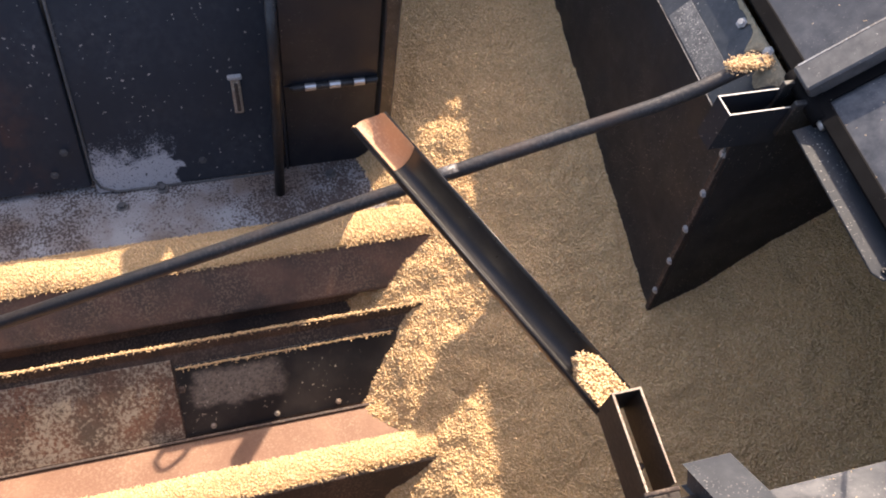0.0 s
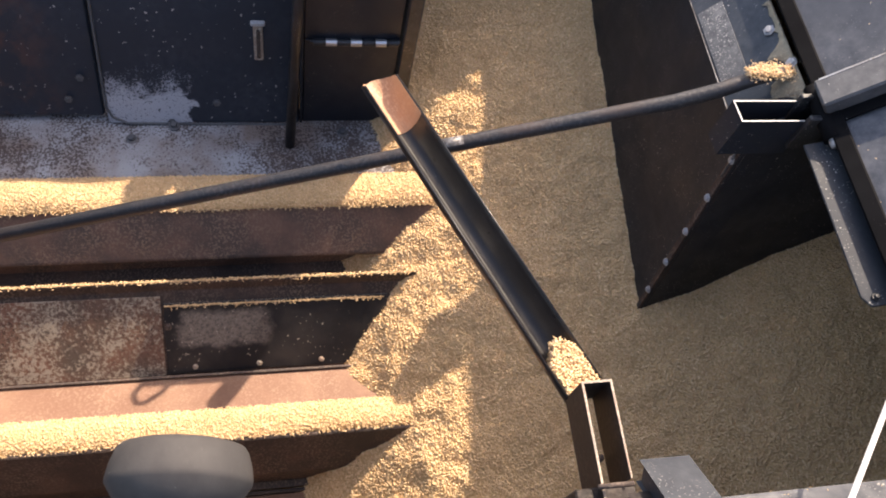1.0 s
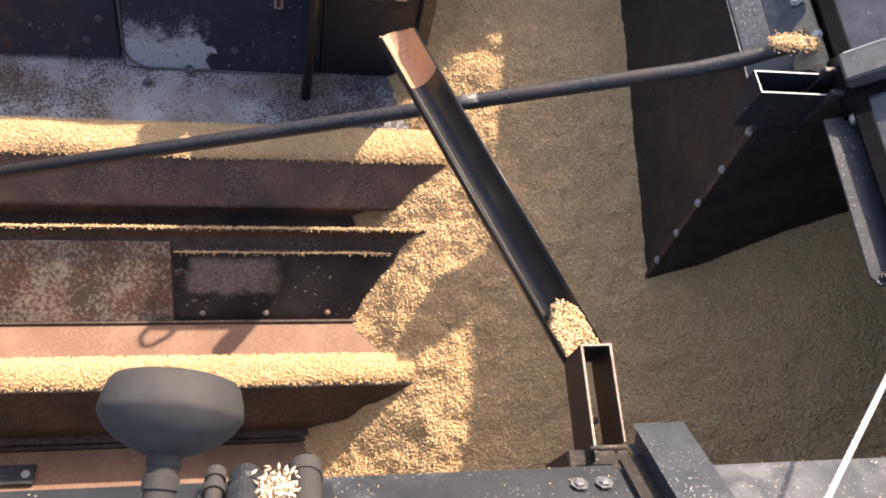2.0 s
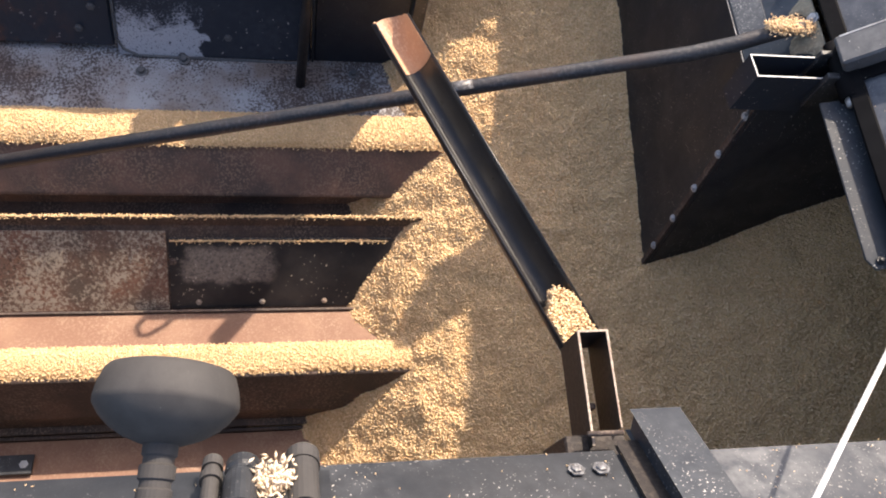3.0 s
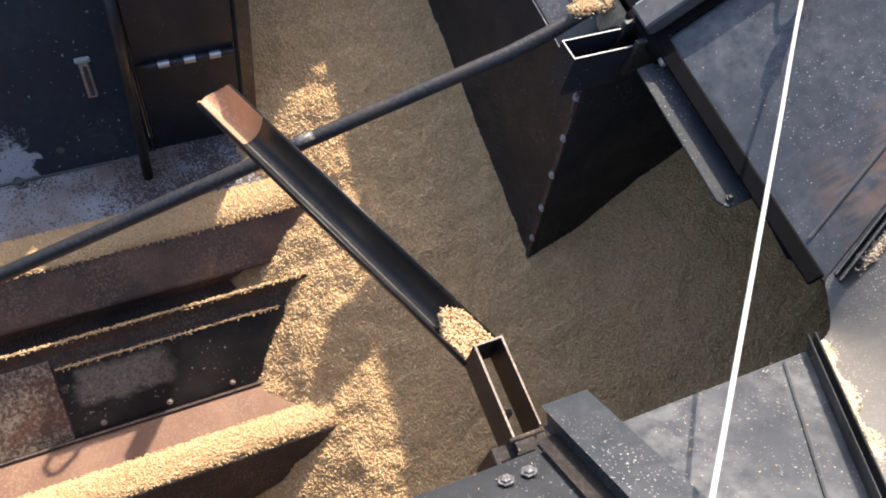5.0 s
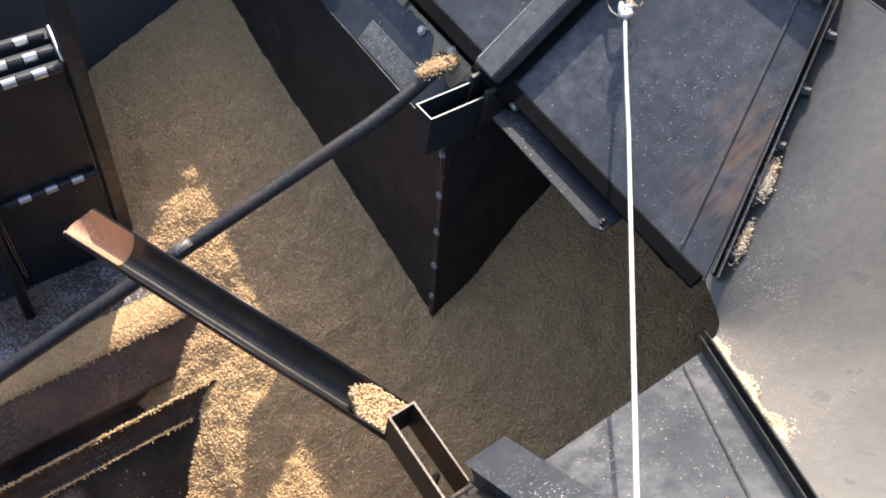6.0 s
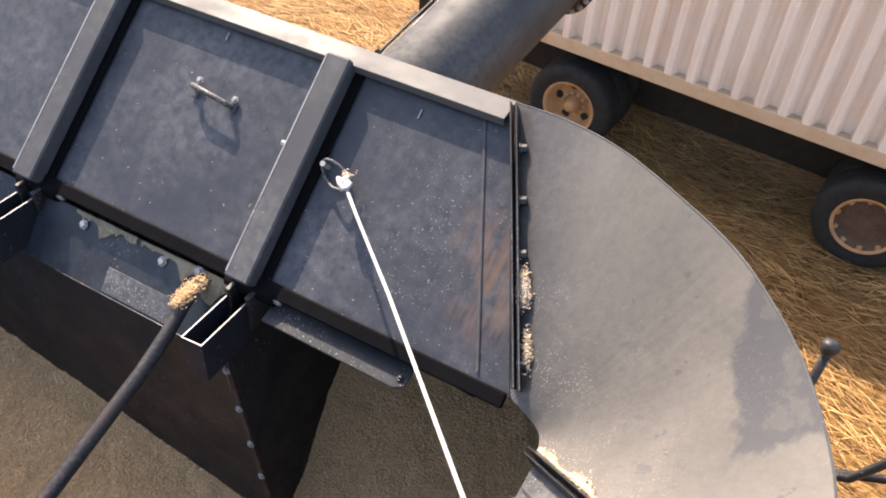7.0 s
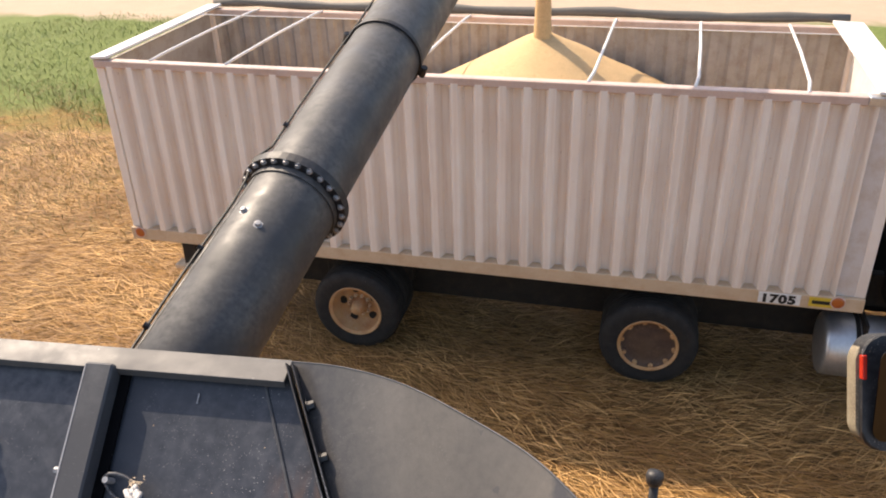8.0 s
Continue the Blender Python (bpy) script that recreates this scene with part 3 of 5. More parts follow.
def black_partition():
    t = thing("black_partition", "black hinged tank partition, paint worn along its lower edge", "tank panel", (-1.5, 0, 2.95))
    part("panel", leaning((-1.535, -0.205, 2.985), (-1.5, 0.335, 3.88), 0.006), M_WALL, t)
    part("side_panel", leaning((-1.545, -1.6, 3.0), (-1.512, -0.215, 3.62)), M_WALL, t)
    # Fills the gap by the leaf; its unseen upper horn shades the wheat ridge.
    part("return_and_shade_plate", slab([(-1.525, 0.338, 2.9), (-1.505, 0.338, 2.9), (-1.505, 0.338, 3.62), (-1.78, 0.338, 3.75), (-1.84, 0.338, 4.0), (-1.98, 0.338, 4.0)], 0.005, 0.0), M_LEAF, t)
    part("backing", box((-1.55, 0.345, 2.9), (-1.537, 0.60, 3.69), 0.002), M_LEAF, t)
    for z0, z1 in ((2.9, 3.343), (3.347, 3.700)):
        part("leaf", box((-1.535, 0.345, z0), (-1.512, 0.60, z1), 0.002), M_LEAF, t)
    for x0, y1 in ((-1.592, 0.606), (-1.650, 0.612)):
        part("folded_leaf", box((x0, 0.345, 3.36), (x0 + 0.04, y1, 3.700), 0.002), M_LEAF, t)
    part("fold_edge", tube([(-1.512, 0.603, 3.712), (-1.635, 0.616, 3.712)], 0.004, 8), M_ALU, t, "bright fold edge")
    part("edge_post", box((-1.545, 0.606, 2.7), (-1.495, 0.645, 3.89), 0.004), M_BLACK, t)
    lean = lambda z: -1.496 - LEAN * (z - 2.98)
    part("seam_bead", tube([(lean(3.86), -0.198, 3.86), (lean(3.04), -0.205, 3.04), (lean(3.01), -0.19, 3.01), (lean(2.99), -0.15, 2.992), (lean(2.985), 0.33, 2.985)], 0.004, 8), M_RIB, t)
    for x, z in ((-1.505, 3.345), (-1.505, 3.706), (-1.563, 3.706), (-1.621, 3.706)):
        hinge = part("hinge", tube([(x, 0.36, z), (x, 0.60, z)], 0.006, 10), M_BLACK, t)
        for k in range(7):
            y = 0.368 + k * 0.033
            part("knuckle", tube([(x + 0.003, y, z), (x + 0.003, y + 0.029, z)], 0.0105, 10), M_ALU if k % 2 else M_BLACK, hinge, "bright worn knuckle" if k % 2 else "")
    part("bail", tube([(-1.53, 0.372, 3.69), (-1.53, 0.378, 3.80), (-1.525, 0.405, 3.842), (-1.525, 0.425, 3.842), (-1.53, 0.448, 3.80), (-1.53, 0.455, 3.69)], 0.008, 10), M_BLACK, t, "bent wire bail", smooth=True)
    part("latch_slot", leaning((-1.502, 0.212, 3.175), (-1.493, 0.238, 3.27), 0.003), M_RUSTPALE, t, "worn bare latch slot")
    part("latch_cap", leaning((-1.499, 0.205, 3.27), (-1.488, 0.245, 3.282), 0.003), M_STEEL, t)
    part("latch_tongue", leaning((-1.496, 0.22, 3.185), (-1.486, 0.23, 3.26), 0.002), M_DARKFACE, t)
    for y, z in ((-0.03, 2.993), (-0.3, 3.06), (0.1, 3.05), (-0.26, 3.12)):
        part("rivet", bolt((lean(z) - 0.002, y, z), (1, 0, 0.4), 0.008, 0.005), M_RIB, t)


black_partition()


def prop_rod():
    t = thing("prop_rod", "black upright steel rod standing before the partition", "rod", (-1.41, 0.3, 2.93))
    part("rod", tube([(-1.53, 0.333, 3.69), (-1.49, 0.325, 3.45), (-1.412, 0.302, 2.95)], 0.014, 12), M_BLACK, t, smooth=True)
    part("foot", box((-1.435, 0.282, 2.925), (-1.39, 0.322, 2.955), 0.004), M_BLACK, t)
    part("bolt", bolt((-1.395, 0.302, 2.955), (0.4, 0, 1), 0.007), M_STEEL, t)


prop_rod()


def sill_bolts():
    for x, y in ((-1.446, -0.14), (-1.491, -0.025), (-1.463, 0.461)):
        t = thing("sill_bolt", "worn dark bolt head standing on the tank sill", "bolt", (x, y, 2.98), group="sill bolts")
        part("washer", revolve((x, y, 2.984), (0, 0, 1), [(0, 0.0), (0, 0.016), (0.010, 0.016), (0.011, 0)], 16), M_BAND, t)
        part("head", bolt((x, y, 2.994), (0.1, 0, 1), 0.010, 0.012), M_RIB, t)


sill_bolts()


# ---- cross-auger covers on the tank floor ----
def mound(x0, x1, z, y0, y1, h, rng):
    """Places on a low heap of grain along a ledge."""
    n = int((y1 - y0) * (x1 - x0) * 88000)
    x, y = rng.uniform(x0, x1, n), rng.uniform(y0, y1, n)
    u = (x - x0) / (x1 - x0)
    lump = np.array([0.72 + 0.5 * noise.noise((a * 9, b * 7, z * 5)) for a, b in zip(x, y)])
    zz = z + h * np.clip(1 - np.abs(2 * u - 1) ** 2.4, 0, 1) * np.clip(lump, 0.1, 1.3)
    x = x + np.where(u > 0.9, rng.uniform(-0.004, 0.006, n), 0)
    return np.stack((x, y, zz + rng.uniform(-0.001, 0.003, n)), 1)


def heap(x0, x1, z, y0, y1, h, seed, label):
    rng = np.random.default_rng(seed)
    xs, ys = np.linspace(x0 + 0.004, x1 - 0.003, 9), np.linspace(y0, y1, int((y1 - y0) / 0.012))
    rows = [[(x, y, z + 0.001 + h * max(0.0, 1 - abs(2 * (x - x0) / (x1 - x0) - 1) ** 2.4) * min(1.3, max(0.1, 0.72 + 0.5 * noise.noise((x * 9, y * 7, z * 5)))) ) for x in xs] for y in ys]
    b = bmesh.new()
    g = [[b.verts.new(p) for p in r] for r in rows]
    low = [[b.verts.new((p[0], p[1], z + 0.0005)) for p in (r[0], r[-1])] for r in rows]
    for k in range(len(g) - 1):
        for i in range(len(xs) - 1):
            b.faces.new((g[k][i], g[k][i + 1], g[k + 1][i + 1], g[k + 1][i]))
        b.faces.new((low[k][0], g[k][0], g[k + 1][0], low[k + 1][0]))
        b.faces.new((g[k][-1], low[k][1], low[k + 1][1], g[k + 1][-1]))
    ob = solid("wheat_ridge", b, M_BED, label, "wheat", "stuff", smooth=True)
    me = kernels(mound(x0, x1, z, y0, y1, h, rng), rng)
    k = new("kernels", me)
    k.parent = ob
    tagged(k, kind="stuff")


Y0, Y1 = -1.55, 0.95
solid("rear_sill", extrude([(-1.56, 2.5), (-1.30, 2.5), (-1.305, 3.0), (-1.52, 2.985), (-1.56, 2.985)], 1, Y0, Y1), speckled_sill(), "worn grey and rusty sill below the black partition", "tank sill")


def auger_cover(name, label, profile, material, shelf_material, shelf=None):
    t = thing(name, label, "auger cover", (profile[0][0], 0, 2.44))
    part("cover", extrude(profile, 1, Y0, Y1, 0.003), material, t)
    if shelf:
        part("flange", extrude(shelf, 1, Y0, Y1, 0.002), shelf_material, t)
    return t


auger_cover("auger_cover", "rust-brown cross-auger cover with wheat along its top", [(-1.292, 2.44), (-1.12, 2.44), (-1.12, 2.86), (-1.093, 2.905), (-1.096, 2.915), (-1.187, 3.025), (-1.292, 3.025)], M_RUST, M_DARKFACE, [(-1.13, 2.80), (-1.085, 2.80), (-1.085, 2.812), (-1.13, 2.815)])
c2 = auger_cover("auger_cover", "sharp-edged cross-auger cover with rusty and black plates", [(-1.012, 2.955), (-1.002, 2.955), (-0.995, 2.925), (-0.815, 2.735), (-0.815, 2.44), (-1.09, 2.44)], M_DARKFACE, M_STEEL)


def on_slope(u, y, up=0.0):
    """A place on the second cover's sloping face, u from its top to its foot."""
    n = Vector((0.19, 0, 0.18)).normalized()
    return Vector((-0.995, y, 2.925)).lerp(Vector((-0.815, y, 2.735)), u) + n * up


part("rusted_plate", slab([on_slope(0.06, -1.5, 0.004), on_slope(0.97, -1.5, 0.004), on_slope(0.97, -0.06, 0.004), on_slope(0.06, -0.06, 0.004)], 0.006), blotched_plate(), c2, "blotched rusty plate with a skin of wheat dust")
part("black_plate", slab([on_slope(0.14, -0.054, 0.006), on_slope(0.95, -0.054, 0.006), on_slope(0.95, 0.56, 0.006), on_slope(0.14, 0.56, 0.006)], 0.006), sun_patched_plate(), c2, "black bolted plate with a painted sunlit patch")
for yy in (0.02, 0.195, 0.37):
    part("bolt", bolt(on_slope(0.88, yy, 0.007), (0.7, 0, 0.7), 0.006), M_RUSTPALE, c2)
part("clip_bolt", bolt(on_slope(0.4, -0.045, 0.007), (0.7, 0, 0.7), 0.008), M_DARKFACE, c2)
tray = thing("cover_tray", "red-brown steel tray between the auger covers", "tank floor", (-0.75, 0, 2.44))
part("tray_plate", extrude([(-0.812, 2.44), (-0.68, 2.44), (-0.685, 2.80), (-0.812, 2.75)], 1, Y0, Y1), M_FLOORRED, tray)
part("rear_lip", extrude([(-0.811, 2.752), (-0.803, 2.755), (-0.803, 2.764), (-0.811, 2.762)], 1, Y0, Y1, 0.001), M_DARKFACE, tray, "dark folded lip")
auger_cover("auger_cover", "dark cross-auger cover heaped with wheat", [(-0.678, 2.44), (-0.535, 2.44), (-0.535, 2.68), (-0.59, 2.845), (-0.678, 2.845)], M_DARKFACE, M_DARKFACE, [(-0.56, 2.57), (-0.515, 2.57), (-0.515, 2.58), (-0.56, 2.585)])
tray = thing("front_tray", "red-brown front tray of the tank floor", "tank floor", (-0.35, 0, 2.44))
part("tray_plate", extrude([(-0.50, 2.44), (-0.17, 2.44), (-0.17, 2.66), (-0.50, 2.566)], 1, Y0, Y1), M_FLOORRED, tray)
part("rear_lip", extrude([(-0.513, 2.44), (-0.502, 2.44), (-0.502, 2.574), (-0.513, 2.571)], 1, Y0, Y1, 0.001), M_DARKFACE, tray, "dark folded lip")
heap(-1.296, -1.183, 3.025, -1.3, 0.74, 0.024, 11, "ridge of wheat lying along the rear auger cover")
heap(-0.682, -0.597, 2.845, -1.3, 0.68, 0.017, 12, "ridge of wheat lying along the front auger cover")
heap(-1.011, -1.002, 2.955, -1.3, 0.64, 0.003, 13, "thin line of wheat on a sharp cover edge")
heap(-0.968, -0.956, 2.895, -0.05, 0.55, 0.004, 14, "thin line of wheat caught on a plate edge")


# ---- the wheat ----
def grain_z(x, y):
    base = np.interp(y, [-0.6, 0.30, 0.42, 0.62, 0.8, 1.0, 1.18, 1.3, 1.55, 2.1], [2.1, 2.62, 2.73, 2.905, 3.01, 3.11, 3.19, 3.265, 3.47, 3.86])
    return base + 0.2 * (-0.8 - x)


def grain():
    rng = np.random.default_rng(3)
    step = 0.009
    xs, ys = np.arange(-1.995, -0.16, step), np.arange(0.14, 1.89, step)
    gx, gy = np.meshgrid(xs, ys, indexing="ij")
    bump = np.array([noise.fractal((x * 3.1, y * 3.1, 4.0), 1.0, 2.0, 4) * 0.016 + noise.noise((x * 15, y * 15, 1)) * 0.013 + noise.noise((x * 33, y * 33, 3)) * 0.006 + noise.noise((x * 62, y * 62, 7)) * 0.0042 for x, y in zip(gx.ravel(), gy.ravel())]).reshape(gx.shape)
    gz = grain_z(gx, gy) + bump
    m = len(ys)
    a, b = np.meshgrid(np.arange(len(xs) - 1), np.arange(m - 1), indexing="ij")
    i = (a * m + b).ravel()
    f = np.stack((i, i + m, i + m + 1, i + 1), 1)
    ob = new("wheat_pile", arrays_mesh("wheat_pile", np.stack((gx, gy, gz), -1).reshape(-1, 3), f, M_BED, True))
    tagged(ob, "golden wheat grain sloping across the tank", "wheat", "", "stuff")
    n = 130000
    x, y = rng.uniform(-1.99, -0.18, n), rng.uniform(0.28, 1.72, n)
    fx, fy = (x - xs[0]) / step, (y - ys[0]) / step
    ix, iy = np.clip(fx.astype(int), 0, len(xs) - 2), np.clip(fy.astype(int), 0, m - 2)
    ux, uy = fx - ix, fy - iy
    z = gz[ix, iy] * (1 - ux) * (1 - uy) + gz[ix + 1, iy] * ux * (1 - uy) + gz[ix, iy + 1] * (1 - ux) * uy + gz[ix + 1, iy + 1] * ux * uy
    k = new("kernels", kernels(np.stack((x, y, z + rng.uniform(0.0, 0.0022, n)), 1), rng, (0.0061, 0.0024), 0.6))
    k.parent = ob
    tagged(k, kind="stuff")


grain()


# ---- left extension panels ----
UP = Vector((0, TOP_Y - RIM_Y, TOP_Z - RIM_Z)).normalized()
OUT = Vector((1, 0, 0)).cross(UP).normalized()
SLOPE = math.hypot(TOP_Y - RIM_Y, TOP_Z - RIM_Z)


def on_panel(x, u, up=0.0):
    """A place on the left panels: x along the tank, u metres up the slope, up off the sheet."""
    return Vector((x, RIM_Y, RIM_Z)) + UP * u + OUT * up


def panel_box(x0, x1, u0, u1, h0, h1, w=0.002, bm=None):
    b = bmesh.new()
    bmesh.ops.create_cube(b, size=1)
    for v in b.verts:
        v.co = on_panel(x0 + (v.co.x + 0.5) * (x1 - x0), u0 + (v.co.y + 0.5) * (u1 - u0), h0 + (v.co.z + 0.5) * (h1 - h0))
    bevel(b, w)
    return merge(bm, b)


EDGE_LO, EDGE_HI = -0.262, -0.487


def left_panels():
    t = thing("side_extension", "black dusty tank extension leaning outward, with ribs and top rail", "tank extension", (-1.2, RIM_Y, RIM_Z))
    part("sheet", slab([on_panel(-2.6, 0), on_panel(EDGE_LO, 0), on_panel(EDGE_HI, SLOPE - 0.01), on_panel(-2.6, SLOPE - 0.01)], 0.004), stained_panel(), t)
    lip = extrude([(1.637, 4.243), (1.632, 4.262), (1.690, 4.271), (1.692, 4.215), (1.688, 4.215), (1.686, 4.267), (1.636, 4.258), (1.641, 4.243)], 0, -2.6, -0.482, 0.001)
    part("top_rail", lip, M_BARE, t, "bare grey folded top rail")
    for x in (-0.858, -1.47, -2.09):
        rib = part("rib", panel_box(x - 0.029, x + 0.030, -0.02, SLOPE - 0.035, 0.004, 0.047, 0.004), M_RIB, t, "grey boxed rib")
        # Black flange strip also paints in the rib's shaded flank.
        part("rib_flange", panel_box(x + 0.030, x + 0.052, -0.02, SLOPE - 0.01, 0.003, 0.010, 0.001), M_RIMBLACK, rib)
        part("worn_edge", panel_box(x - 0.0275, x - 0.0245, -0.01, SLOPE - 0.04, 0.045, 0.0478, 0.0), M_STEEL, rib, "pale worn edge")
        part("weld_seam", panel_box(x - 0.034, x - 0.029, -0.01, SLOPE, 0.002, 0.007, 0.001), M_STEEL, rib, "bright weld edge")
        part("stud", bolt(on_panel(x - 0.030, 0.275, 0.022), (-1, 0, 0), 0.007, 0.02), M_STEEL, rib)
    # Black strip laid where the rim gap is only in shadow.
    part("rim_gap_shade", panel_box(-2.6, -0.268, -0.024, 0.007, 0.0, 0.012, 0.003), M_RIMBLACK, t, "black strip for the shaded gap at the rim")
    # mitred end flange with its bolts
    b = B()
    for k in range(2):
        o = 0.004 + 0.012 * k
        p, q = on_panel(EDGE_LO + o, 0.02, 0.0), on_panel(EDGE_HI + o, SLOPE - 0.005, 0.0)
        slab([p, q, q + OUT * 0.034, p + OUT * 0.034], 0.003, 0.001, b)
    part("end_flange", b, M_BLACK, t)
    for o in (0.0045, 0.0165):
        part("flange_edge", tube([on_panel(EDGE_LO + o, 0.022, 0.035), on_panel(EDGE_HI + o, SLOPE - 0.008, 0.035)], 0.0014, 6), M_BAND, t, "worn pale edge")
    b = B()
    p, q = on_panel(EDGE_LO - 0.075, 0.02, 0.002), on_panel(EDGE_HI - 0.052, SLOPE - 0.02, 0.002)
    tube([p, q], 0.003, 6, b)
    part("weld_seam", b, M_RIB, t)
    for k in range(5):
        f = 0.12 + k * 0.18
        at = on_panel(EDGE_LO + (EDGE_HI - EDGE_LO) * f + 0.02, SLOPE * f, 0.02)
        part("flange_bolt", bolt(at, (0.86, 0.3, 0.2), 0.009, 0.014), M_BLACK, t)
    for x, u in ((-0.66, 0.425), (-1.16, 0.44), (-1.3, 0.47)):
        part("drip", panel_box(x, x + 0.003, u, u + 0.02, 0.003, 0.005, 0.0005), M_STEEL, t, "white drip mark")
    return t


left_panels()


def grab_handle():
    t = thing("grab_handle", "worn grey metal grab handle on the extension panel", "handle", on_panel(-1.12, 0.33))
    a, b = on_panel(-1.170, 0.318), on_panel(-1.066, 0.306)
    part("bar", tube([a + OUT * 0.004, a + OUT * 0.026, a.lerp(b, 0.12) + OUT * 0.034, a.lerp(b, 0.88) + OUT * 0.034, b + OUT * 0.026, b + OUT * 0.004], 0.0062, 10), M_BAND, t, smooth=True)
    for p in (a, b):
        part("foot", panel_box(p.x - 0.009, p.x + 0.009, 0.296, 0.328, 0.004, 0.008, 0.002), M_RIB, t)
        part("screw", bolt(p + UP * 0.018 + OUT * 0.009, OUT, 0.006), M_STEEL, t)


grab_handle()


def rim_fittings():
    """Hinge posts, folded brackets and flanges along the rim."""
    for x, e in ((-0.85, 1.105), (-1.46, 1.085)):
        t = thing("strap_bracket", "black folded strap bracket hinged at the tank rim", "bracket", (x, 1.2, 3.8), group="rim brackets")
        b = B()
        prof = [(x - 0.027, 1.262), (x - 0.027, e - 0.003), (x + 0.022, e), (x + 0.022, 1.25), (x + 0.0195, 1.25), (x + 0.0195, e + 0.0023), (x - 0.0245, e - 0.0007), (x - 0.0245, 1.262)]
        part("strap", extrude(prof, 2, 3.80, 3.905, 0.0), M_LEAF, t)
        part("worn_edge", extrude([(a, c) for a, c in prof], 2, 3.9055, 3.907, 0.0), M_STEEL, t, "bare worn edge")
        part("hinge_barrel", tube([(x - 0.05, 1.272, 3.915), (x + 0.07, 1.272, 3.915)], 0.017, 14), M_RIMBLACK, t, smooth=True)
        part("pin", tube([(x + 0.07, 1.272, 3.915), (x + 0.085, 1.272, 3.915)], 0.009, 10), M_STEEL, t, smooth=True)
        part("lug", box((x - 0.03, 1.235, 3.83), (x - 0.018, 1.29, 3.925), 0.002), M_BLACK, t)
        part("lug", box((x + 0.02, 1.235, 3.83), (x + 0.032, 1.29, 3.925), 0.002), M_BLACK, t)
    t = thing("rim_flange", "dusty blue-black flange plate hanging below the rim", "flange", (-0.63, 1.25, 3.9))
    part("plate", slab([(-0.79, 1.232, 3.885), (-0.475, 1.228, 3.885), (-0.455, 1.24, 3.888), (-0.455, 1.285, 3.90), (-0.79, 1.30, 3.905)], 0.005), M_FLANGE, t)
    part("upstand", slab([(-0.79, 1.298, 3.895), (-0.46, 1.288, 3.895), (-0.46, 1.288, 3.925), (-0.79, 1.298, 3.925)], 0.004), M_RIMBLACK, t)
    part("screw", bolt((-0.47, 1.25, 3.893), (0, 0, 1), 0.005), M_BLACK, t)
    part("upstand", slab([(-0.46, 1.292, 3.895), (-0.33, 1.280, 3.895), (-0.30, 1.280, 3.922), (-0.46, 1.292, 3.922)], 0.004), M_RIMBLACK, t)
    g_ = thing("torn_gasket", "torn clay-caked gasket strip below the rim", "gasket", (-1.1, 1.25, 3.9))
    for x0, x1 in ((-0.885, -1.135), (-1.15, -1.33)):
        cols = [[], [], [], []]
        n = int((x0 - x1) / 0.004)
        for k in range(n + 1):
            x = x0 + (x1 - x0) * k / n
            deep = 0.006 + 0.016 * max(0.0, noise.noise((x * 21, 2, 0))) + 0.010 * max(0.0, noise.noise((x * 70, 5, 0)))
            deep += 0.030 * math.exp(-((x + 0.935) / 0.034) ** 2) + 0.020 * math.exp(-((x + 1.01) / 0.016) ** 2) + 0.016 * math.exp(-((x + 1.24) / 0.02) ** 2)
            low = 1.268 - min(0.052, deep)
            for c, f in zip(cols, (0.0, 0.25, 0.6, 1.0)):
                y = low + (1.268 - low) * f
                c.append((x, y, 3.785 + (y - 1.174) * 1.23 + 0.004 + 0.006 * f * (1 - f) * 4 * (0.6 + noise.noise((x * 60, y * 60, 1)))))
        part("strip", patch(cols, 0.003), M_GASKET, g_)
    for x, y in ((-0.955, 1.25), (-0.975, 1.262), (-1.07, 1.252), (-1.3, 1.25)):
        part("bolt", bolt((x, y, 3.785 + (y - 1.174) * 1.23 + 0.007), (0, -0.7, 0.6), 0.008), M_STEEL, g_)


rim_fittings()


def crossbar():
    t = thing("cross_pipe", "dark worn steel pipe spanning the tank to a bolted flat end", "pipe", (-0.945, 0.3, 3.5))
    pts = [(-0.93, -1.55, 2.955), (-0.945, 0.72, 3.708), (-0.944, 1.04, 3.815), (-0.945, 1.12, 3.85), (-0.95, 1.18, 3.878), (-0.955, 1.24, 3.896)]
    part("pipe", tube(pts, [0.0155] * 4 + [0.0145, 0.012], 16), M_PIPE, t, smooth=True)
    part("flat_end", box((-0.972, 1.225, 3.890), (-0.938, 1.262, 3.898), 0.003), M_GASKET, t, "clay-caked flat end")
    # Pale band painted in as the highlight on the pipe.
    part("highlight_band", tube([(-0.945, 0.585, 3.6635), (-0.945, 0.635, 3.6802)], 0.0157, 16), M_BAND, t, "pale band painted as the pipe's highlight", smooth=True)
    rng = np.random.default_rng(21)
    n = 1700
    p = np.stack((rng.normal(-0.955, 0.0085, n), 1.212 + np.clip(rng.normal(0, 0.024, n), -0.05, 0.05), 3.899 + rng.uniform(-0.010, 0.006, n)), 1)
    k = new("wheat_clump", kernels(p, rng, (0.0036, 0.0013)))
    tagged(k, "clump of wheat on the pipe's flattened end", "wheat", "", "stuff")


crossbar()


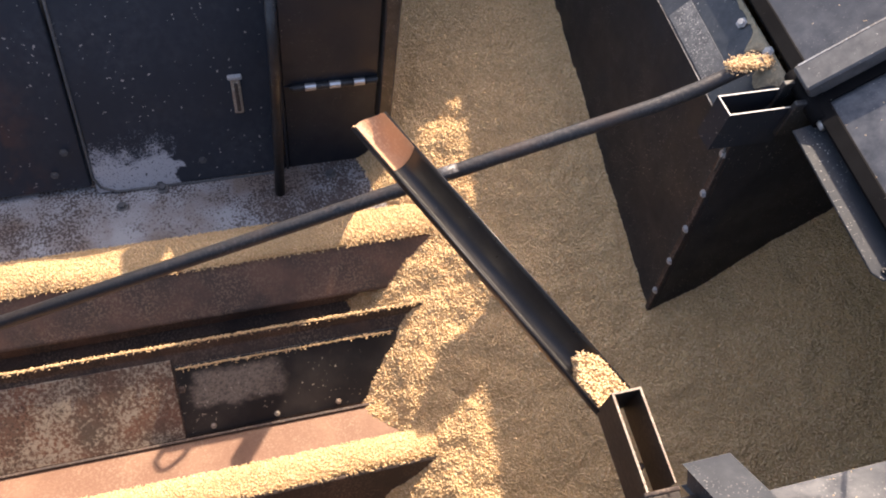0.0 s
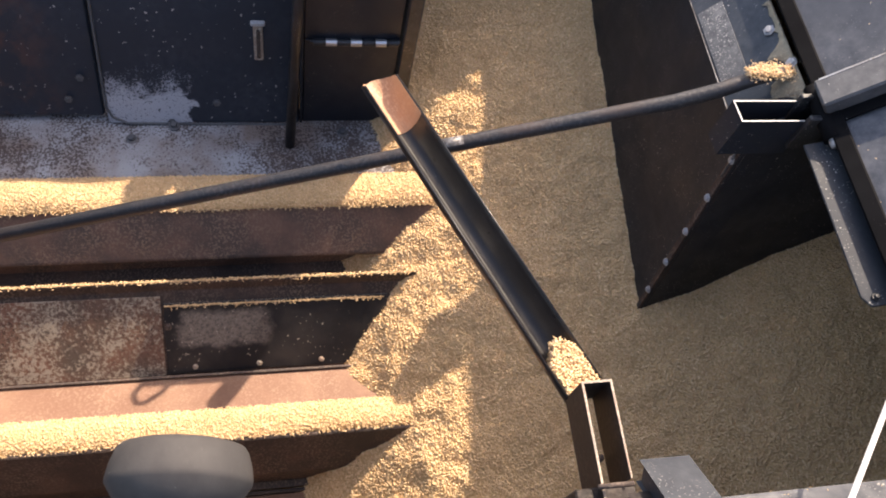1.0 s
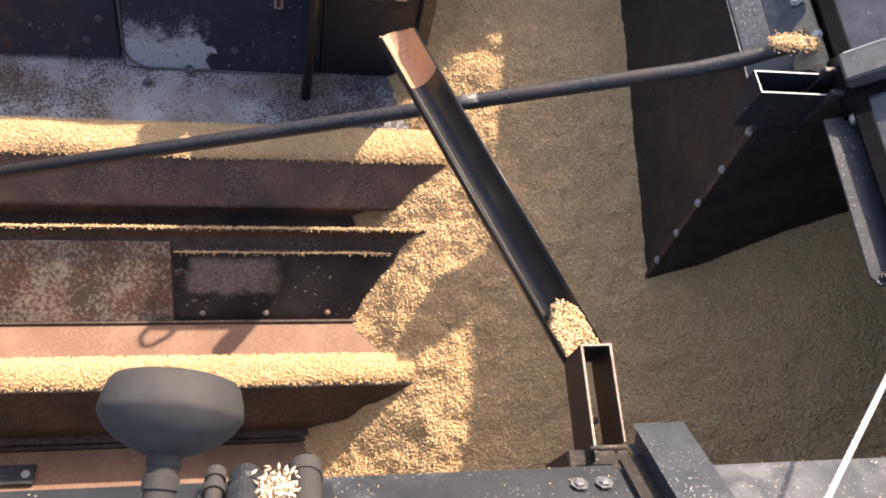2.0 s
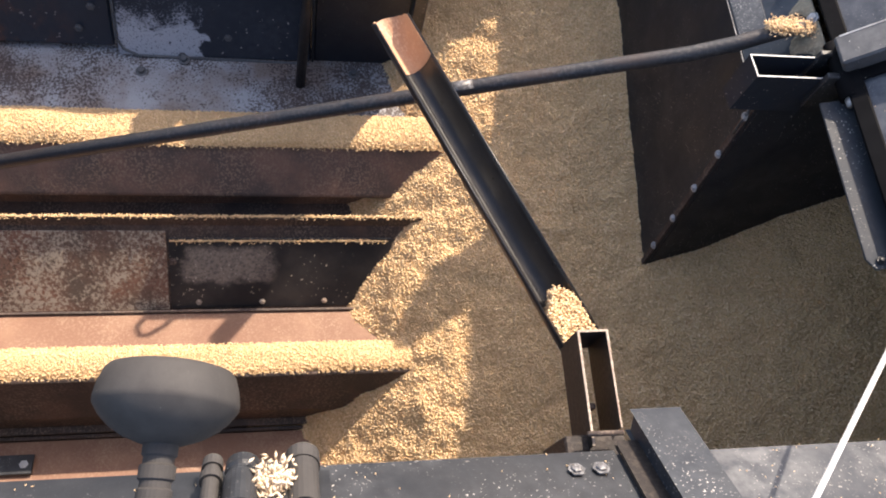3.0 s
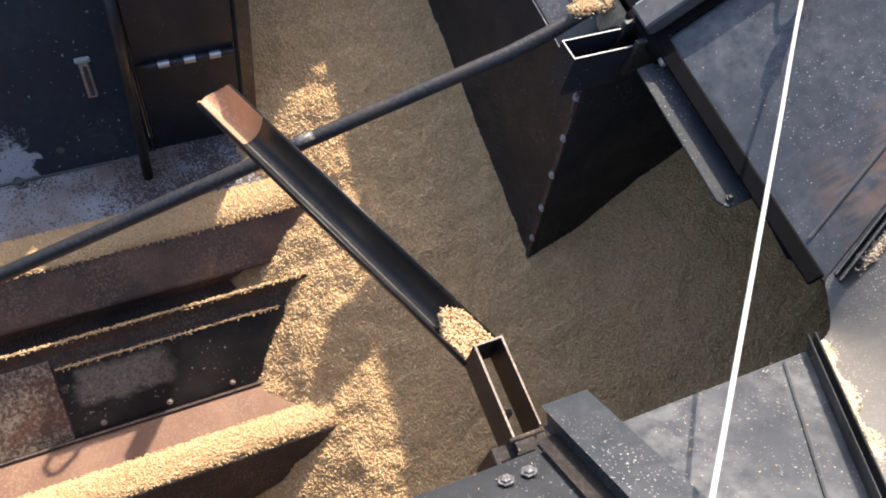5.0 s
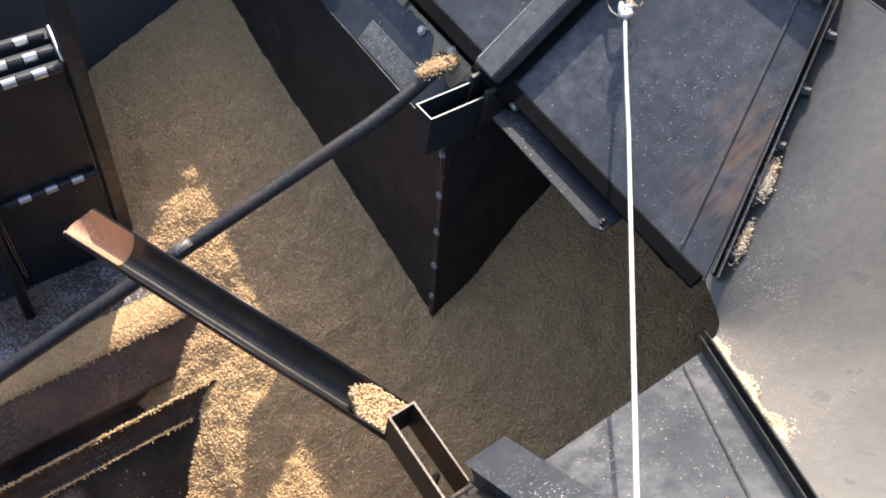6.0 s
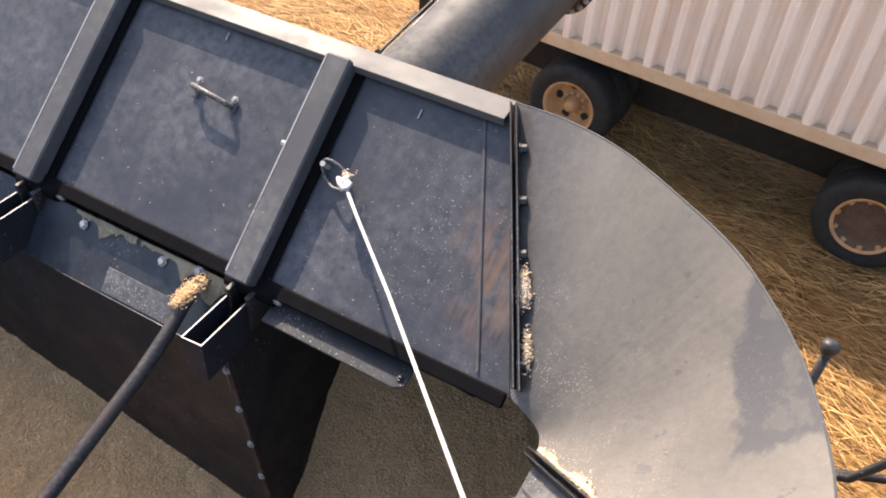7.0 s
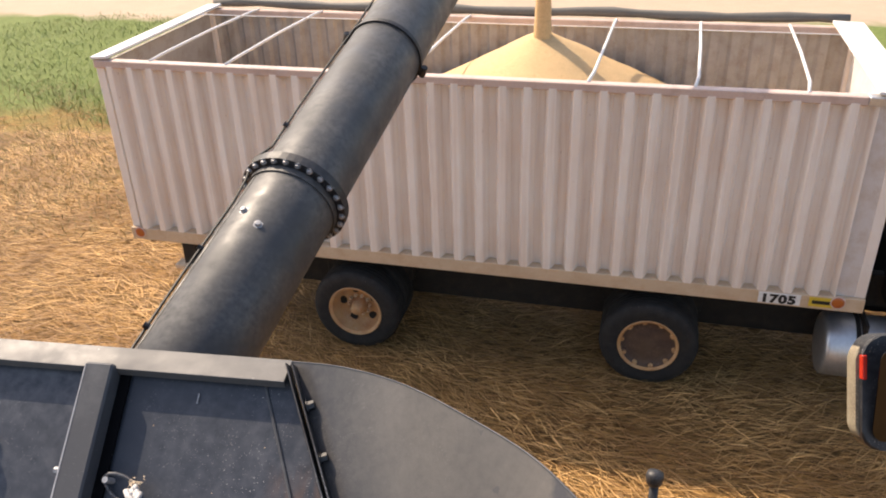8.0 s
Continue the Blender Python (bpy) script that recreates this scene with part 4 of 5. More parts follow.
def trough():
    """A half-round trough laid on the pipe and the front bracket."""
    a, c = Vector((-1.006, 0.459, 3.80)), Vector((-0.375, 0.735, 3.80))
    d, u, v = frame_at(c - a)
    t = thing("half_round_trough", "black half-round trough with a bare tan end", "trough", a)

    def shell(s0, s1, r0, r1, cut=18):
        b = bmesh.new()
        rings = []
        for s in np.linspace(s0, s1, 8):
            o = a + d * s
            ang = [math.pi + math.pi * k / cut for k in range(cut + 1)]
            tip = 0.036 * max(0.0, 1 - s / 0.1)
            torn = [0.010 * noise.noise((g * 5, r0 * 90, 3)) * (s == s0) for g in ang]
            ring = [b.verts.new(o + d * (tip * math.sin(g) + w)  + u * math.cos(g) * r1 + v * math.sin(g) * r1 * 1.5) for g, w in zip(ang, torn)]
            ring += [b.verts.new(o + d * (tip * math.sin(g) + w) + u * math.cos(g) * r0 + v * math.sin(g) * r0 * 1.5) for g, w in zip(ang[::-1], torn[::-1])]
            rings.append(ring)
        n = len(rings[0])
        for p, q in zip(rings, rings[1:]):
            for k in range(n):
                b.faces.new((p[k], p[(k + 1) % n], q[(k + 1) % n], q[k]))
        b.faces.new(rings[0][::-1])
        b.faces.new(rings[-1])
        return b

    length = (c - a).length
    part("shell", shell(0.0, length, 0.0325, 0.036), M_TROUGH, t, smooth=True)
    part("bare_liner", shell(0.0, 0.098, 0.0315, 0.0322), M_TAN, t, "bare tan inside end")
    part("rim_edge", tube([a + u * 0.0345, c + u * 0.0345], 0.0022, 8), M_TROUGH, t, smooth=True)
    part("rim_edge", tube([a - u * 0.0345, c - u * 0.0345], 0.0022, 8), M_TROUGH, t, smooth=True)
    rng = np.random.default_rng(8)
    n = 5200
    s, w = rng.uniform(length - 0.10, length + 0.004, n), rng.uniform(-1, 1, n)
    dep = rng.uniform(0, 1, n)
    keep = s > length - 0.10 + 0.035 * np.abs(w + 0.2)
    s, w, dep = s[keep], w[keep], dep[keep]
    av, dv, uv, vv = (np.array(q) for q in (a, d, u, v))
    p = av + dv * s[:, None] + uv * (w * 0.030)[:, None] + vv * (-0.034 * np.sqrt(1 - (w * 0.95) ** 2) * (1 - dep) + 0.004 * dep)[:, None]
    tagged(new("wheat_handful", kernels(p, rng, (0.0042, 0.0015))), "handful of wheat caught in the trough's end", "wheat", "", "stuff")


trough()


def front_bracket():
    t = thing("strap_bracket", "black folded strap bracket standing off the front rim", "bracket", (-0.28, 0.73, 3.77), group="rim brackets")
    prof = [(-0.19, 0.700), (-0.365, 0.702), (-0.366, 0.752), (-0.215, 0.750), (-0.215, 0.7475), (-0.3625, 0.7485), (-0.362, 0.7055), (-0.19, 0.7035)]
    part("strap", extrude(prof, 2, 3.788, 3.872, 0.0), M_STRAP, t)
    part("worn_edge", extrude(prof, 2, 3.8725, 3.874, 0.0), M_RUSTPALE, t, "worn brown edge")
    part("pin", tube([(-0.205, 0.69, 3.885), (-0.205, 0.745, 3.885)], 0.004, 10), M_DARKFACE, t, smooth=True)
    part("inner_latch", box((-0.265, 0.712, 3.765), (-0.255, 0.735, 3.82), 0.002), M_DARKFACE, t)
    part("base_plate", box((-0.21, 0.665, 3.74), (-0.172, 0.76, 3.855), 0.003), M_STRAP, t)


front_bracket()

# ---- front extension ----
FS = 0.84
FLOW = Vector((-0.165, 0, 3.95))
FUP = Vector((1, 0, FS)).normalized()
FOUT = Vector((-FS, 0, 1)).normalized()


def on_front(y, u, up=0.0):
    return Vector((FLOW.x, y, FLOW.z)) + FUP * u + FOUT * up


def front_box(y0, y1, u0, u1, h0, h1, w=0.002):
    b = bmesh.new()
    bmesh.ops.create_cube(b, size=1)
    for v in b.verts:
        v.co = on_front(y0 + (v.co.x + 0.5) * (y1 - y0), u0 + (v.co.y + 0.5) * (u1 - u0), h0 + (v.co.z + 0.5) * (h1 - h0))
    return bevel(b, w)


B_LO, B_HI = 1.185, 0.83


def front_panels():
    t = thing("front_extension", "dusty blue-black front tank extension with a boxed rib", "tank extension", (-0.1, 0.4, 3.95))
    part("sheet", slab([on_front(-1.5, 0), on_front(-1.5, 0.56), on_front(B_HI, 0.56), on_front(B_LO, 0)], 0.004), M_FRONT, t)
    part("dark_sheet", slab([on_front(-1.5, -0.004, 0.004), on_front(-1.5, 0.5, 0.004), on_front(0.70, 0.5, 0.004), on_front(0.70, -0.004, 0.004)], 0.003), M_BLACK, t, "darker lapped sheet")
    part("rib", front_box(0.735, 0.802, -0.04, 0.56, 0.004, 0.04, 0.004), M_SPECK, t, "speckled boxed rib")
    # Dark strip stands in for the rusty, shadowed gap beside the rib.
    part("rib_shadow_gap", front_box(0.705, 0.735, -0.01, 0.56, 0.004, 0.012, 0.002), M_STRAP, t, "dark rusty strip for the shadowed gap by the rib")
    b = B()
    p, q = on_front(B_LO - 0.065, 0.01, 0.002), on_front(B_HI - 0.075, 0.55, 0.002)
    tube([p, q], 0.0035, 6, b)
    part("lap_seam", b, M_RIB, t)
    b = B()
    for k in range(2):
        o = 0.014 * k
        p, q = on_front(B_LO - o, 0.0), on_front(B_HI - o, 0.56)
        slab([p, q, q + FOUT * 0.03, p + FOUT * 0.03], 0.003, 0.001, b)
    part("end_flange", b, M_BLACK, t)
    for y in (0.633, 0.667):
        part("screw", bolt(on_front(y, 0.035, 0.008), FOUT, 0.008, 0.005), M_BAND, t)


front_panels()


def corner_sheet():
    """The bent rubber sheet that closes the corner between both extensions."""
    outer = [(-0.484, 1.688, 4.269), (-0.365, 1.645, 4.298), (-0.238, 1.582, 4.32), (-0.114, 1.494, 4.335), (-0.003, 1.41, 4.34), (0.075, 1.325, 4.338), (0.13, 1.247, 4.335), (0.175, 1.155, 4.333), (0.204, 1.066, 4.33), (0.222, 0.95, 4.325), (0.235, 0.85, 4.32)]
    inner = [(-0.262, 1.292, 3.932), (-0.252, 1.287, 3.931), (-0.24, 1.282, 3.930), (-0.222, 1.276, 3.926), (-0.203, 1.268, 3.922), (-0.19, 1.258, 3.922), (-0.182, 1.245, 3.924), (-0.177, 1.232, 3.928), (-0.172, 1.215, 3.934), (-0.168, 1.2, 3.94), (-0.165, 1.187, 3.95)]
    def smooth(pts, n=48):
        out = []
        p = [Vector(q) for q in pts]
        p = [p[0] * 2 - p[1]] + p + [p[-1] * 2 - p[-2]]
        for k in range(n + 1):
            f = k / n * (len(pts) - 1)
            i = min(int(f), len(pts) - 2)
            u = f - i
            a, b, c, d = p[i:i + 4]
            out.append(0.5 * (2 * b + (c - a) * u + (2 * a - 5 * b + 4 * c - d) * u * u + (3 * b - a - 3 * c + d) * u ** 3))
        return out

    outer, inner = smooth(outer), smooth(inner)
    rows = []
    for i in range(13):
        f = i / 12
        rows.append([p.lerp(q, f) - Vector((0, 0, 0.022 * math.sin(math.pi * f) * math.sin(math.pi * k / 48))) for k, (p, q) in enumerate(zip(inner, outer))])
    t = thing("corner_sheet", "dusty grey bent rubber corner sheet with a round outer edge", "tank extension", (-0.2, 1.25, 3.93))
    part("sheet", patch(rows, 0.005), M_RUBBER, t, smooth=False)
    part("edge_bead", tube(outer, 0.0012, 6), M_RIB, t, "pale worn edge", smooth=True)


corner_sheet()


def rope():
    hook = on_panel(-0.797, 0.266)
    t = thing("tie_rope", "taut white rope tied to a ring on the extension", "rope", hook)
    a = Vector((-0.735, 1.455, 4.122))
    d = Vector((0.4, -0.4007, 0.0779)).normalized()
    low = Vector((-0.5, 1.250, 4.108))
    pts = [a, a.lerp(low, 0.35) - Vector((0, 0, 0.004)), a.lerp(low, 0.7) - Vector((0, 0, 0.003))] + [low + d * s for s in np.linspace(0.0, 1.9, 20)]
    part("cord", tube(pts, 0.0035, 10), M_ROPE, t, smooth=True)
    ring = [hook + UP * (0.022 * math.sin(k * math.pi / 8)) + Vector((1, 0, 0)) * (0.030 - 0.037 * math.cos(k * math.pi / 8)) - UP * 0.012 * (1 - math.cos(k * math.pi / 8)) + OUT * (0.018 + 0.008 * math.sin(k * math.pi / 4)) for k in range(17)]
    part("ring", tube(ring, 0.0032, 8), M_BAND, t, "bent steel ring", smooth=True)
    part("eye_bolt", tube([hook + OUT * 0.0, hook + OUT * 0.03], 0.006, 8), M_STEEL, t)
    knot = [a + Vector((0.010 * math.cos(k * 1.1), 0.010 * math.sin(k * 1.1), 0.006 * math.sin(k * 2.3))) + d * (0.002 * k) for k in range(14)]
    part("knot", tube(knot, 0.0055, 8), M_ROPE, t, smooth=True)
    rng = np.random.default_rng(31)
    for nm, c, s, n in (("wheat_clump", on_panel(-0.735, 0.262, 0.03), 0.007, 45), ("wheat_clump", on_panel(EDGE_LO - 0.081, 0.195, 0.014), 0.0, 2600), ("wheat_clump", on_panel(EDGE_LO - 0.030, 0.095, 0.010), 0.0, 1700)):
        if s:
            p = np.array(c) + rng.normal(0, s, (n, 3)) * (1, 1, 0.6)
        else:
            along = Vector((EDGE_HI - EDGE_LO, 0, 0)) + UP * SLOPE
            along = np.array(along.normalized())
            p = np.array(c) + along * rng.normal(0, 0.014, (n, 1)) + np.array((1, 0, 0)) * rng.normal(0.026, 0.0055 if n > 2000 else 0.004, (n, 1)) + np.array(OUT) * rng.uniform(-0.010, 0.012, (n, 1))
        tagged(new(nm, kernels(p, rng, (0.0040, 0.0015), material=M_HUSK)), "clump of wheat and chaff caught on the extension", "wheat", "", "stuff")


rope()


def chaff():
    """Loose kernels and chaff lying on the extensions."""
    rng = np.random.default_rng(44)
    pts = []
    for _ in range(60):
        pts.append(on_panel(rng.uniform(-1.5, -0.4), abs(rng.normal(0, 0.16)), 0.005))
    for _ in range(280):
        u = abs(rng.normal(0, 0.2))
        pts.append(on_front(rng.uniform(-0.3, B_LO - 0.05 - u * 0.62), min(u, 0.5), 0.006))
    tagged(new("loose_chaff", kernels(np.array([tuple(p) for p in pts]), rng, (0.0020, 0.0008), 0.1)), "scattered wheat kernels and chaff on the panels", "chaff", "", "stuff")
    n = 5200
    s = rng.uniform(0, 1, n)
    lo, hi = np.array(on_front(B_LO + 0.012, 0.0, 0.006)), np.array(on_front(B_HI + 0.012, 0.56, 0.006))
    w = np.abs(rng.normal(0, 1, n)) * (0.006 + 0.022 * s) * (0.6 + 0.5 * np.sin(s * 37))
    p = lo + (hi - lo) * s[:, None] + np.array((0.25, 0.6, 0.25)) * w[:, None] + np.array((0, 0, 1)) * rng.uniform(0, 0.006, (n, 1))
    tagged(new("wheat_drift", kernels(p, rng, (0.0036, 0.0013), material=M_HUSK)), "drift of wheat along the corner sheet's foot", "wheat", "", "stuff")


chaff()


# ---- lamp and sensor on the front rim ----
def work_lamp():
    t = thing("work_lamp", "grey bell-shaped work lamp aimed into the tank", "lamp", (-0.05, 0.15, 4.02))
    c = Vector((-0.215, 0.155, 4.206))
    ax = (Vector((-0.914, 0.024, 0.405)) * 0.9 + Vector((-0.393, 0.192, -0.899)) * 0.36).normalized()
    prof = [(0.012, 0.0), (0.012, 0.053), (0.010, 0.059), (0.006, 0.062), (-0.008, 0.0665), (-0.020, 0.0683), (-0.024, 0.0680), (-0.0265, 0.0668), (-0.036, 0.0605), (-0.045, 0.051), (-0.053, 0.038), (-0.058, 0.025), (-0.060, 0.019), (-0.063, 0.0)]
    part("bell", revolve(c, ax, prof, 40), M_LAMP, t, smooth=True)
    part("neck", revolve(c, ax, [(-0.055, 0.0), (-0.055, 0.0165), (-0.07, 0.0165), (-0.072, 0.0145), (-0.078, 0.0145), (-0.08, 0.017), (-0.092, 0.017), (-0.094, 0.0145), (-0.10, 0.0145), (-0.102, 0.0165), (-0.15, 0.0165), (-0.15, 0.0)], 24), M_LAMP, t, smooth=False)
    part("stalk", tube([c - ax * 0.15, c - ax * 0.185, c - ax * 0.2 + Vector((0.01, 0, -0.03)), (0.0, 0.15, 4.06)], 0.015, 14), M_LAMP, t, smooth=True)
    part("clamp_ring", revolve(c, ax, [(-0.152, 0.021), (-0.165, 0.021), (-0.165, 0.012), (-0.152, 0.012), (-0.152, 0.021)], 20), M_STEEL, t)


work_lamp()


def sensor_motor():
    t = thing("rim_motor", "small black motor on a bracket, strewn with kernels", "motor", (-0.12, 0.24, 4.0))
    part("bracket", front_box(0.175, 0.315, 0.02, 0.13, 0.008, 0.014, 0.002), M_BLACK, t)
    part("bracket_lip", front_box(0.175, 0.315, 0.125, 0.131, 0.008, 0.045, 0.002), M_STEEL, t)
    down = -FUP
    part("stud", revolve(on_front(0.178, 0.098, 0.03), down, [(0, 0), (0, 0.010), (0.05, 0.010), (0.05, 0.0135), (0.062, 0.0135), (0.062, 0.010), (0.072, 0.010), (0.072, 0.013), (0.088, 0.012), (0.09, 0)], 16), M_LAMP, t, "grey threaded stud")
    part("motor_body", revolve(on_front(0.214, 0.102, 0.034), down, [(0, 0), (0, 0.021), (0.05, 0.021), (0.054, 0.018), (0.06, 0.018), (0.064, 0.021), (0.078, 0.020), (0.082, 0.012), (0.082, 0)], 24), M_BLACK, t, "black motor drum")
    part("relay", revolve(on_front(0.284, 0.102, 0.032), down, [(0, 0), (0, 0.019), (0.07, 0.019), (0.07, 0.021), (0.092, 0.021), (0.094, 0.017), (0.095, 0)], 20), M_LAMP, t, "grey capped relay")
    part("terminal_box", front_box(0.234, 0.268, 0.03, 0.10, 0.014, 0.038, 0.003), M_BLACK, t)
    part("lead", tube([on_front(0.20, 0.06, 0.02), on_front(0.212, 0.03, 0.03), on_front(0.24, 0.025, 0.03), on_front(0.262, 0.05, 0.03)], 0.004, 8), M_BLACK, t, "thin black lead", smooth=True)
    rng = np.random.default_rng(17)
    n = 420
    p = np.array(on_front(0.250, 0.070, 0.044)) + rng.normal(0, 1, (n, 3)) * (0.012, 0.012, 0.005)
    tagged(new("wheat_clump", kernels(p, rng, (0.0062, 0.0019), material=M_HUSK)), "pale kernels strewn over a motor housing", "wheat", "", "stuff")


sensor_motor()


# ---- unloading auger ----
def unload_auger():
    p0, p1 = Vector((-1.287, 2.775, 3.468)), Vector((-0.325, 8.38, 5.262))
    ax = (p1 - p0)
    length = ax.length
    d, u, v = frame_at(ax)
    t = thing("unloading_auger", "dark grey unloading auger tube reaching over the trailer", "auger", p0 - d * 1.4)
    r = 0.20

    def ring(s0, s1, r0, r1):
        return revolve(p0, d, [(s0, r0), (s0, r1), (s1, r1), (s1, r0)], 48)

    part("lower_tube", revolve(p0, d, [(-1.4, 0), (-1.4, r), (0.139 * length, r)], 64), M_AUGER, t, smooth=True)
    part("upper_tube", revolve(p0, d, [(0.139 * length, r * 0.975), (length - 0.2, r * 0.975), (length - 0.2, 0)], 64), M_AUGER, t, smooth=True)
    fl = 0.139 * length
    part("collar", ring(fl - 0.06, fl - 0.028, r - 0.002, r + 0.008), M_AUGER, t)
    flange = part("flange", ring(fl - 0.022, fl + 0.022, r - 0.01, r + 0.042), M_BLACK, t, "black bolted flange")
    for k in range(26):
        g = k * 2 * math.pi / 26
        at = p0 + d * (fl - 0.022) + (u * math.cos(g) + v * math.sin(g)) * (r + 0.027)
        part("bolt", bolt(at, -d, 0.011, 0.012), M_STEEL, flange)
    fl2 = 0.330 * length
    clamp = part("clamp_band", ring(fl2 - 0.012, fl2 + 0.012, r - 0.006, r + 0.006), M_BLACK, t)
    for g in (2.75, 5.85):
        w = u * math.cos(g) + v * math.sin(g)
        tang = d.cross(w)
        part("clamp_lug", tube([p0 + d * fl2 + w * (r + 0.02) - tang * 0.03, p0 + d * fl2 + w * (r + 0.02) + tang * 0.03], 0.018, 10), M_BLACK, clamp)
    for s, g in ((fl - 0.30, 1.75), (fl - 0.36, 1.28)):
        w = u * math.cos(g) + v * math.sin(g)
        part("tube_bolt", bolt(p0 + d * s + w * (r - 0.001), w, 0.014, 0.014), M_STEEL, t)
    # hydraulic wire run along the tube's flank
    wire = []
    for k in range(40):
        s = -0.3 + k * 0.13
        g = 2.42 + 0.05 * math.sin(k * 0.7)
        bulge = 0.004 + (0.05 * math.exp(-((s - fl) / 0.07) ** 2))
        wire.append(p0 + d * s + (u * math.cos(g) + v * math.sin(g)) * (r + bulge + 0.006 * abs(math.sin(k * 0.35))))
    part("wire", tube(wire, 0.006, 6), M_INK, t, "thin black cable")
    for s in (-0.05, 0.35, 1.15, 1.9):
        w = u * math.cos(2.42) + v * math.sin(2.42)
        part("wire_clip", tube([p0 + d * s + w * (r - 0.002), p0 + d * s + w * (r + 0.022)], 0.012, 8), M_BLACK, t)
    part("seam", tube([p0 + d * -1 + (u * math.cos(2.15) + v * math.sin(2.15)) * (r + 0.0005), p0 + d * (fl - 0.06) + (u * math.cos(2.15) + v * math.sin(2.15)) * (r + 0.0005)], 0.003, 6), M_BLACK, t)
    b = revolve(p0 + d * (length - 0.25), d, [(0, r + 0.01), (0.45, r + 0.01), (0.5, r * 0.7), (0.5, 0)], 32)
    spout = part("spout", b, M_AUGER, t, "rubber-edged spout", smooth=True)
    part("down_sock", revolve(p1 + Vector((0, 0, -0.12)), (0, 0, -1), [(0, 0.19), (0.25, 0.17), (0.26, 0.16), (0, 0.18)], 24), M_TYRE, spout)


unload_auger()


# ---- grain trailer ----
TM = Matrix.Translation((-4.676, 7.762, 0)) @ Matrix.Rotation(radians(-5.22), 4, "Z")
TL, TW, TB, TT = 7.36, 2.3, 1.245, 3.03


def corrugated(x0, x1, z0, z1, y, depth, out, pitch=0.218):
    """A ribbed sheet in the trailer's own places; out is the side on which the ribs stand."""
    b = bmesh.new()
    n = int((x1 - x0) / pitch * 24)
    xs = []
    for k in range(n + 1):
        x = x0 + (x1 - x0) * k / n
        f = ((x - x0) / pitch) % 1.0
        g = min(1.0, max(0.0, (0.33 - abs(f - 0.5)) / 0.19))
        xs.append((x, g * g * (3 - 2 * g) * 0.6 + g * 0.4))
    rows = []
    for z in (z0, z1):
        rows.append([b.verts.new((px, y + out * h * depth, z)) for px, h in xs])
    for i in range(len(xs) - 1):
        b.faces.new((rows[0][i], rows[0][i + 1], rows[1][i + 1], rows[1][i]))
    bmesh.ops.recalc_face_normals(b, faces=b.faces)
    bmesh.ops.solidify(b, geom=list(b.faces), thickness=0.004)
    return b


def wheel(parent, x, y, dark):
    """A dual wheel pair: two tyres, a dished rim, hub and nuts."""
    o = Vector((x, y, 0.475))

    def turned(at, profile, seg, bm=None):
        return revolve(at, (0, 1, 0), [(a, q * 0.93) for a, q in profile], seg, bm)

    r = 0.51
    tyre_prof = [(0.0, 0.31), (0.0, 0.34), (-0.012, 0.40), (-0.006, 0.45), (0.012, 0.488), (0.03, 0.502), (0.08, r), (0.20, r), (0.25, 0.502), (0.268, 0.488), (0.285, 0.45), (0.29, 0.40), (0.28, 0.34), (0.28, 0.31)]
    w = part("wheel", turned(o, [(0.010, 0.282), (0.004, 0.296), (-0.006, 0.306), (-0.008, 0.313), (0.0, 0.318), (0.01, 0.312)], 40), M_RIM, parent, "rim ring", local=True, smooth=True)
    for k in range(2):
        part("tyre", turned(o + Vector((0, 0.33 * k, 0)), tyre_prof, 56), M_TYRE, w, local=True, smooth=True)
        b = B()
        for g in (0.05, 0.10, 0.15, 0.20):
            turned(o + Vector((0, 0.33 * k, 0)), [(g + 0.022, r + 0.0005), (g + 0.024, r + 0.007), (g + 0.046, r + 0.007), (g + 0.048, r + 0.0005)], 56, b)
        part("tread", b, M_TYRE, w, local=True)
    deep = 0.17 if not dark else 0.06
    m = M_RIMDARK if dark else M_RIM
    part("disc", turned(o, [(0.004, 0.296), (0.03, 0.285), (deep * 0.8, 0.265), (deep, 0.22), (deep - 0.01, 0.15), (deep - 0.015, 0.0)], 40), m, w, "rusty dished disc" if dark else "dusty tan dished disc", local=True, smooth=True)
    for k in range(5 if not dark else 10):
        g = k * 2 * math.pi / (5 if not dark else 10) + 0.5
        rr = 0.19 if not dark else 0.258
        c = o + Vector((math.cos(g) * rr, deep - 0.008 if not dark else 0.03, math.sin(g) * rr))
        if dark:
            part("rim_clamp", revolve(c, (0, -1, 0), [(-0.01, 0.03), (0.012, 0.024), (0.014, 0)], 8), M_RIM, w, local=True)
        else:
            part("hand_hole", revolve(c, (0, -1, 0), [(-0.004, 0.046), (0.006, 0.044), (0.006, 0)], 16), M_INK, w, local=True)
    if not dark:
        part("hub", turned(o, [(deep - 0.02, 0.10), (deep - 0.05, 0.095), (0.06, 0.075), (0.02, 0.06), (0.01, 0.05), (0.01, 0)], 24), m, w, local=True, smooth=True)
        for k in range(10):
            g = k * 2 * math.pi / 10
            part("nut", bolt(o + Vector((math.cos(g) * 0.116, deep - 0.02, math.sin(g) * 0.116)), (0, -1, 0), 0.016, 0.03), M_TANRAIL, w, local=True)


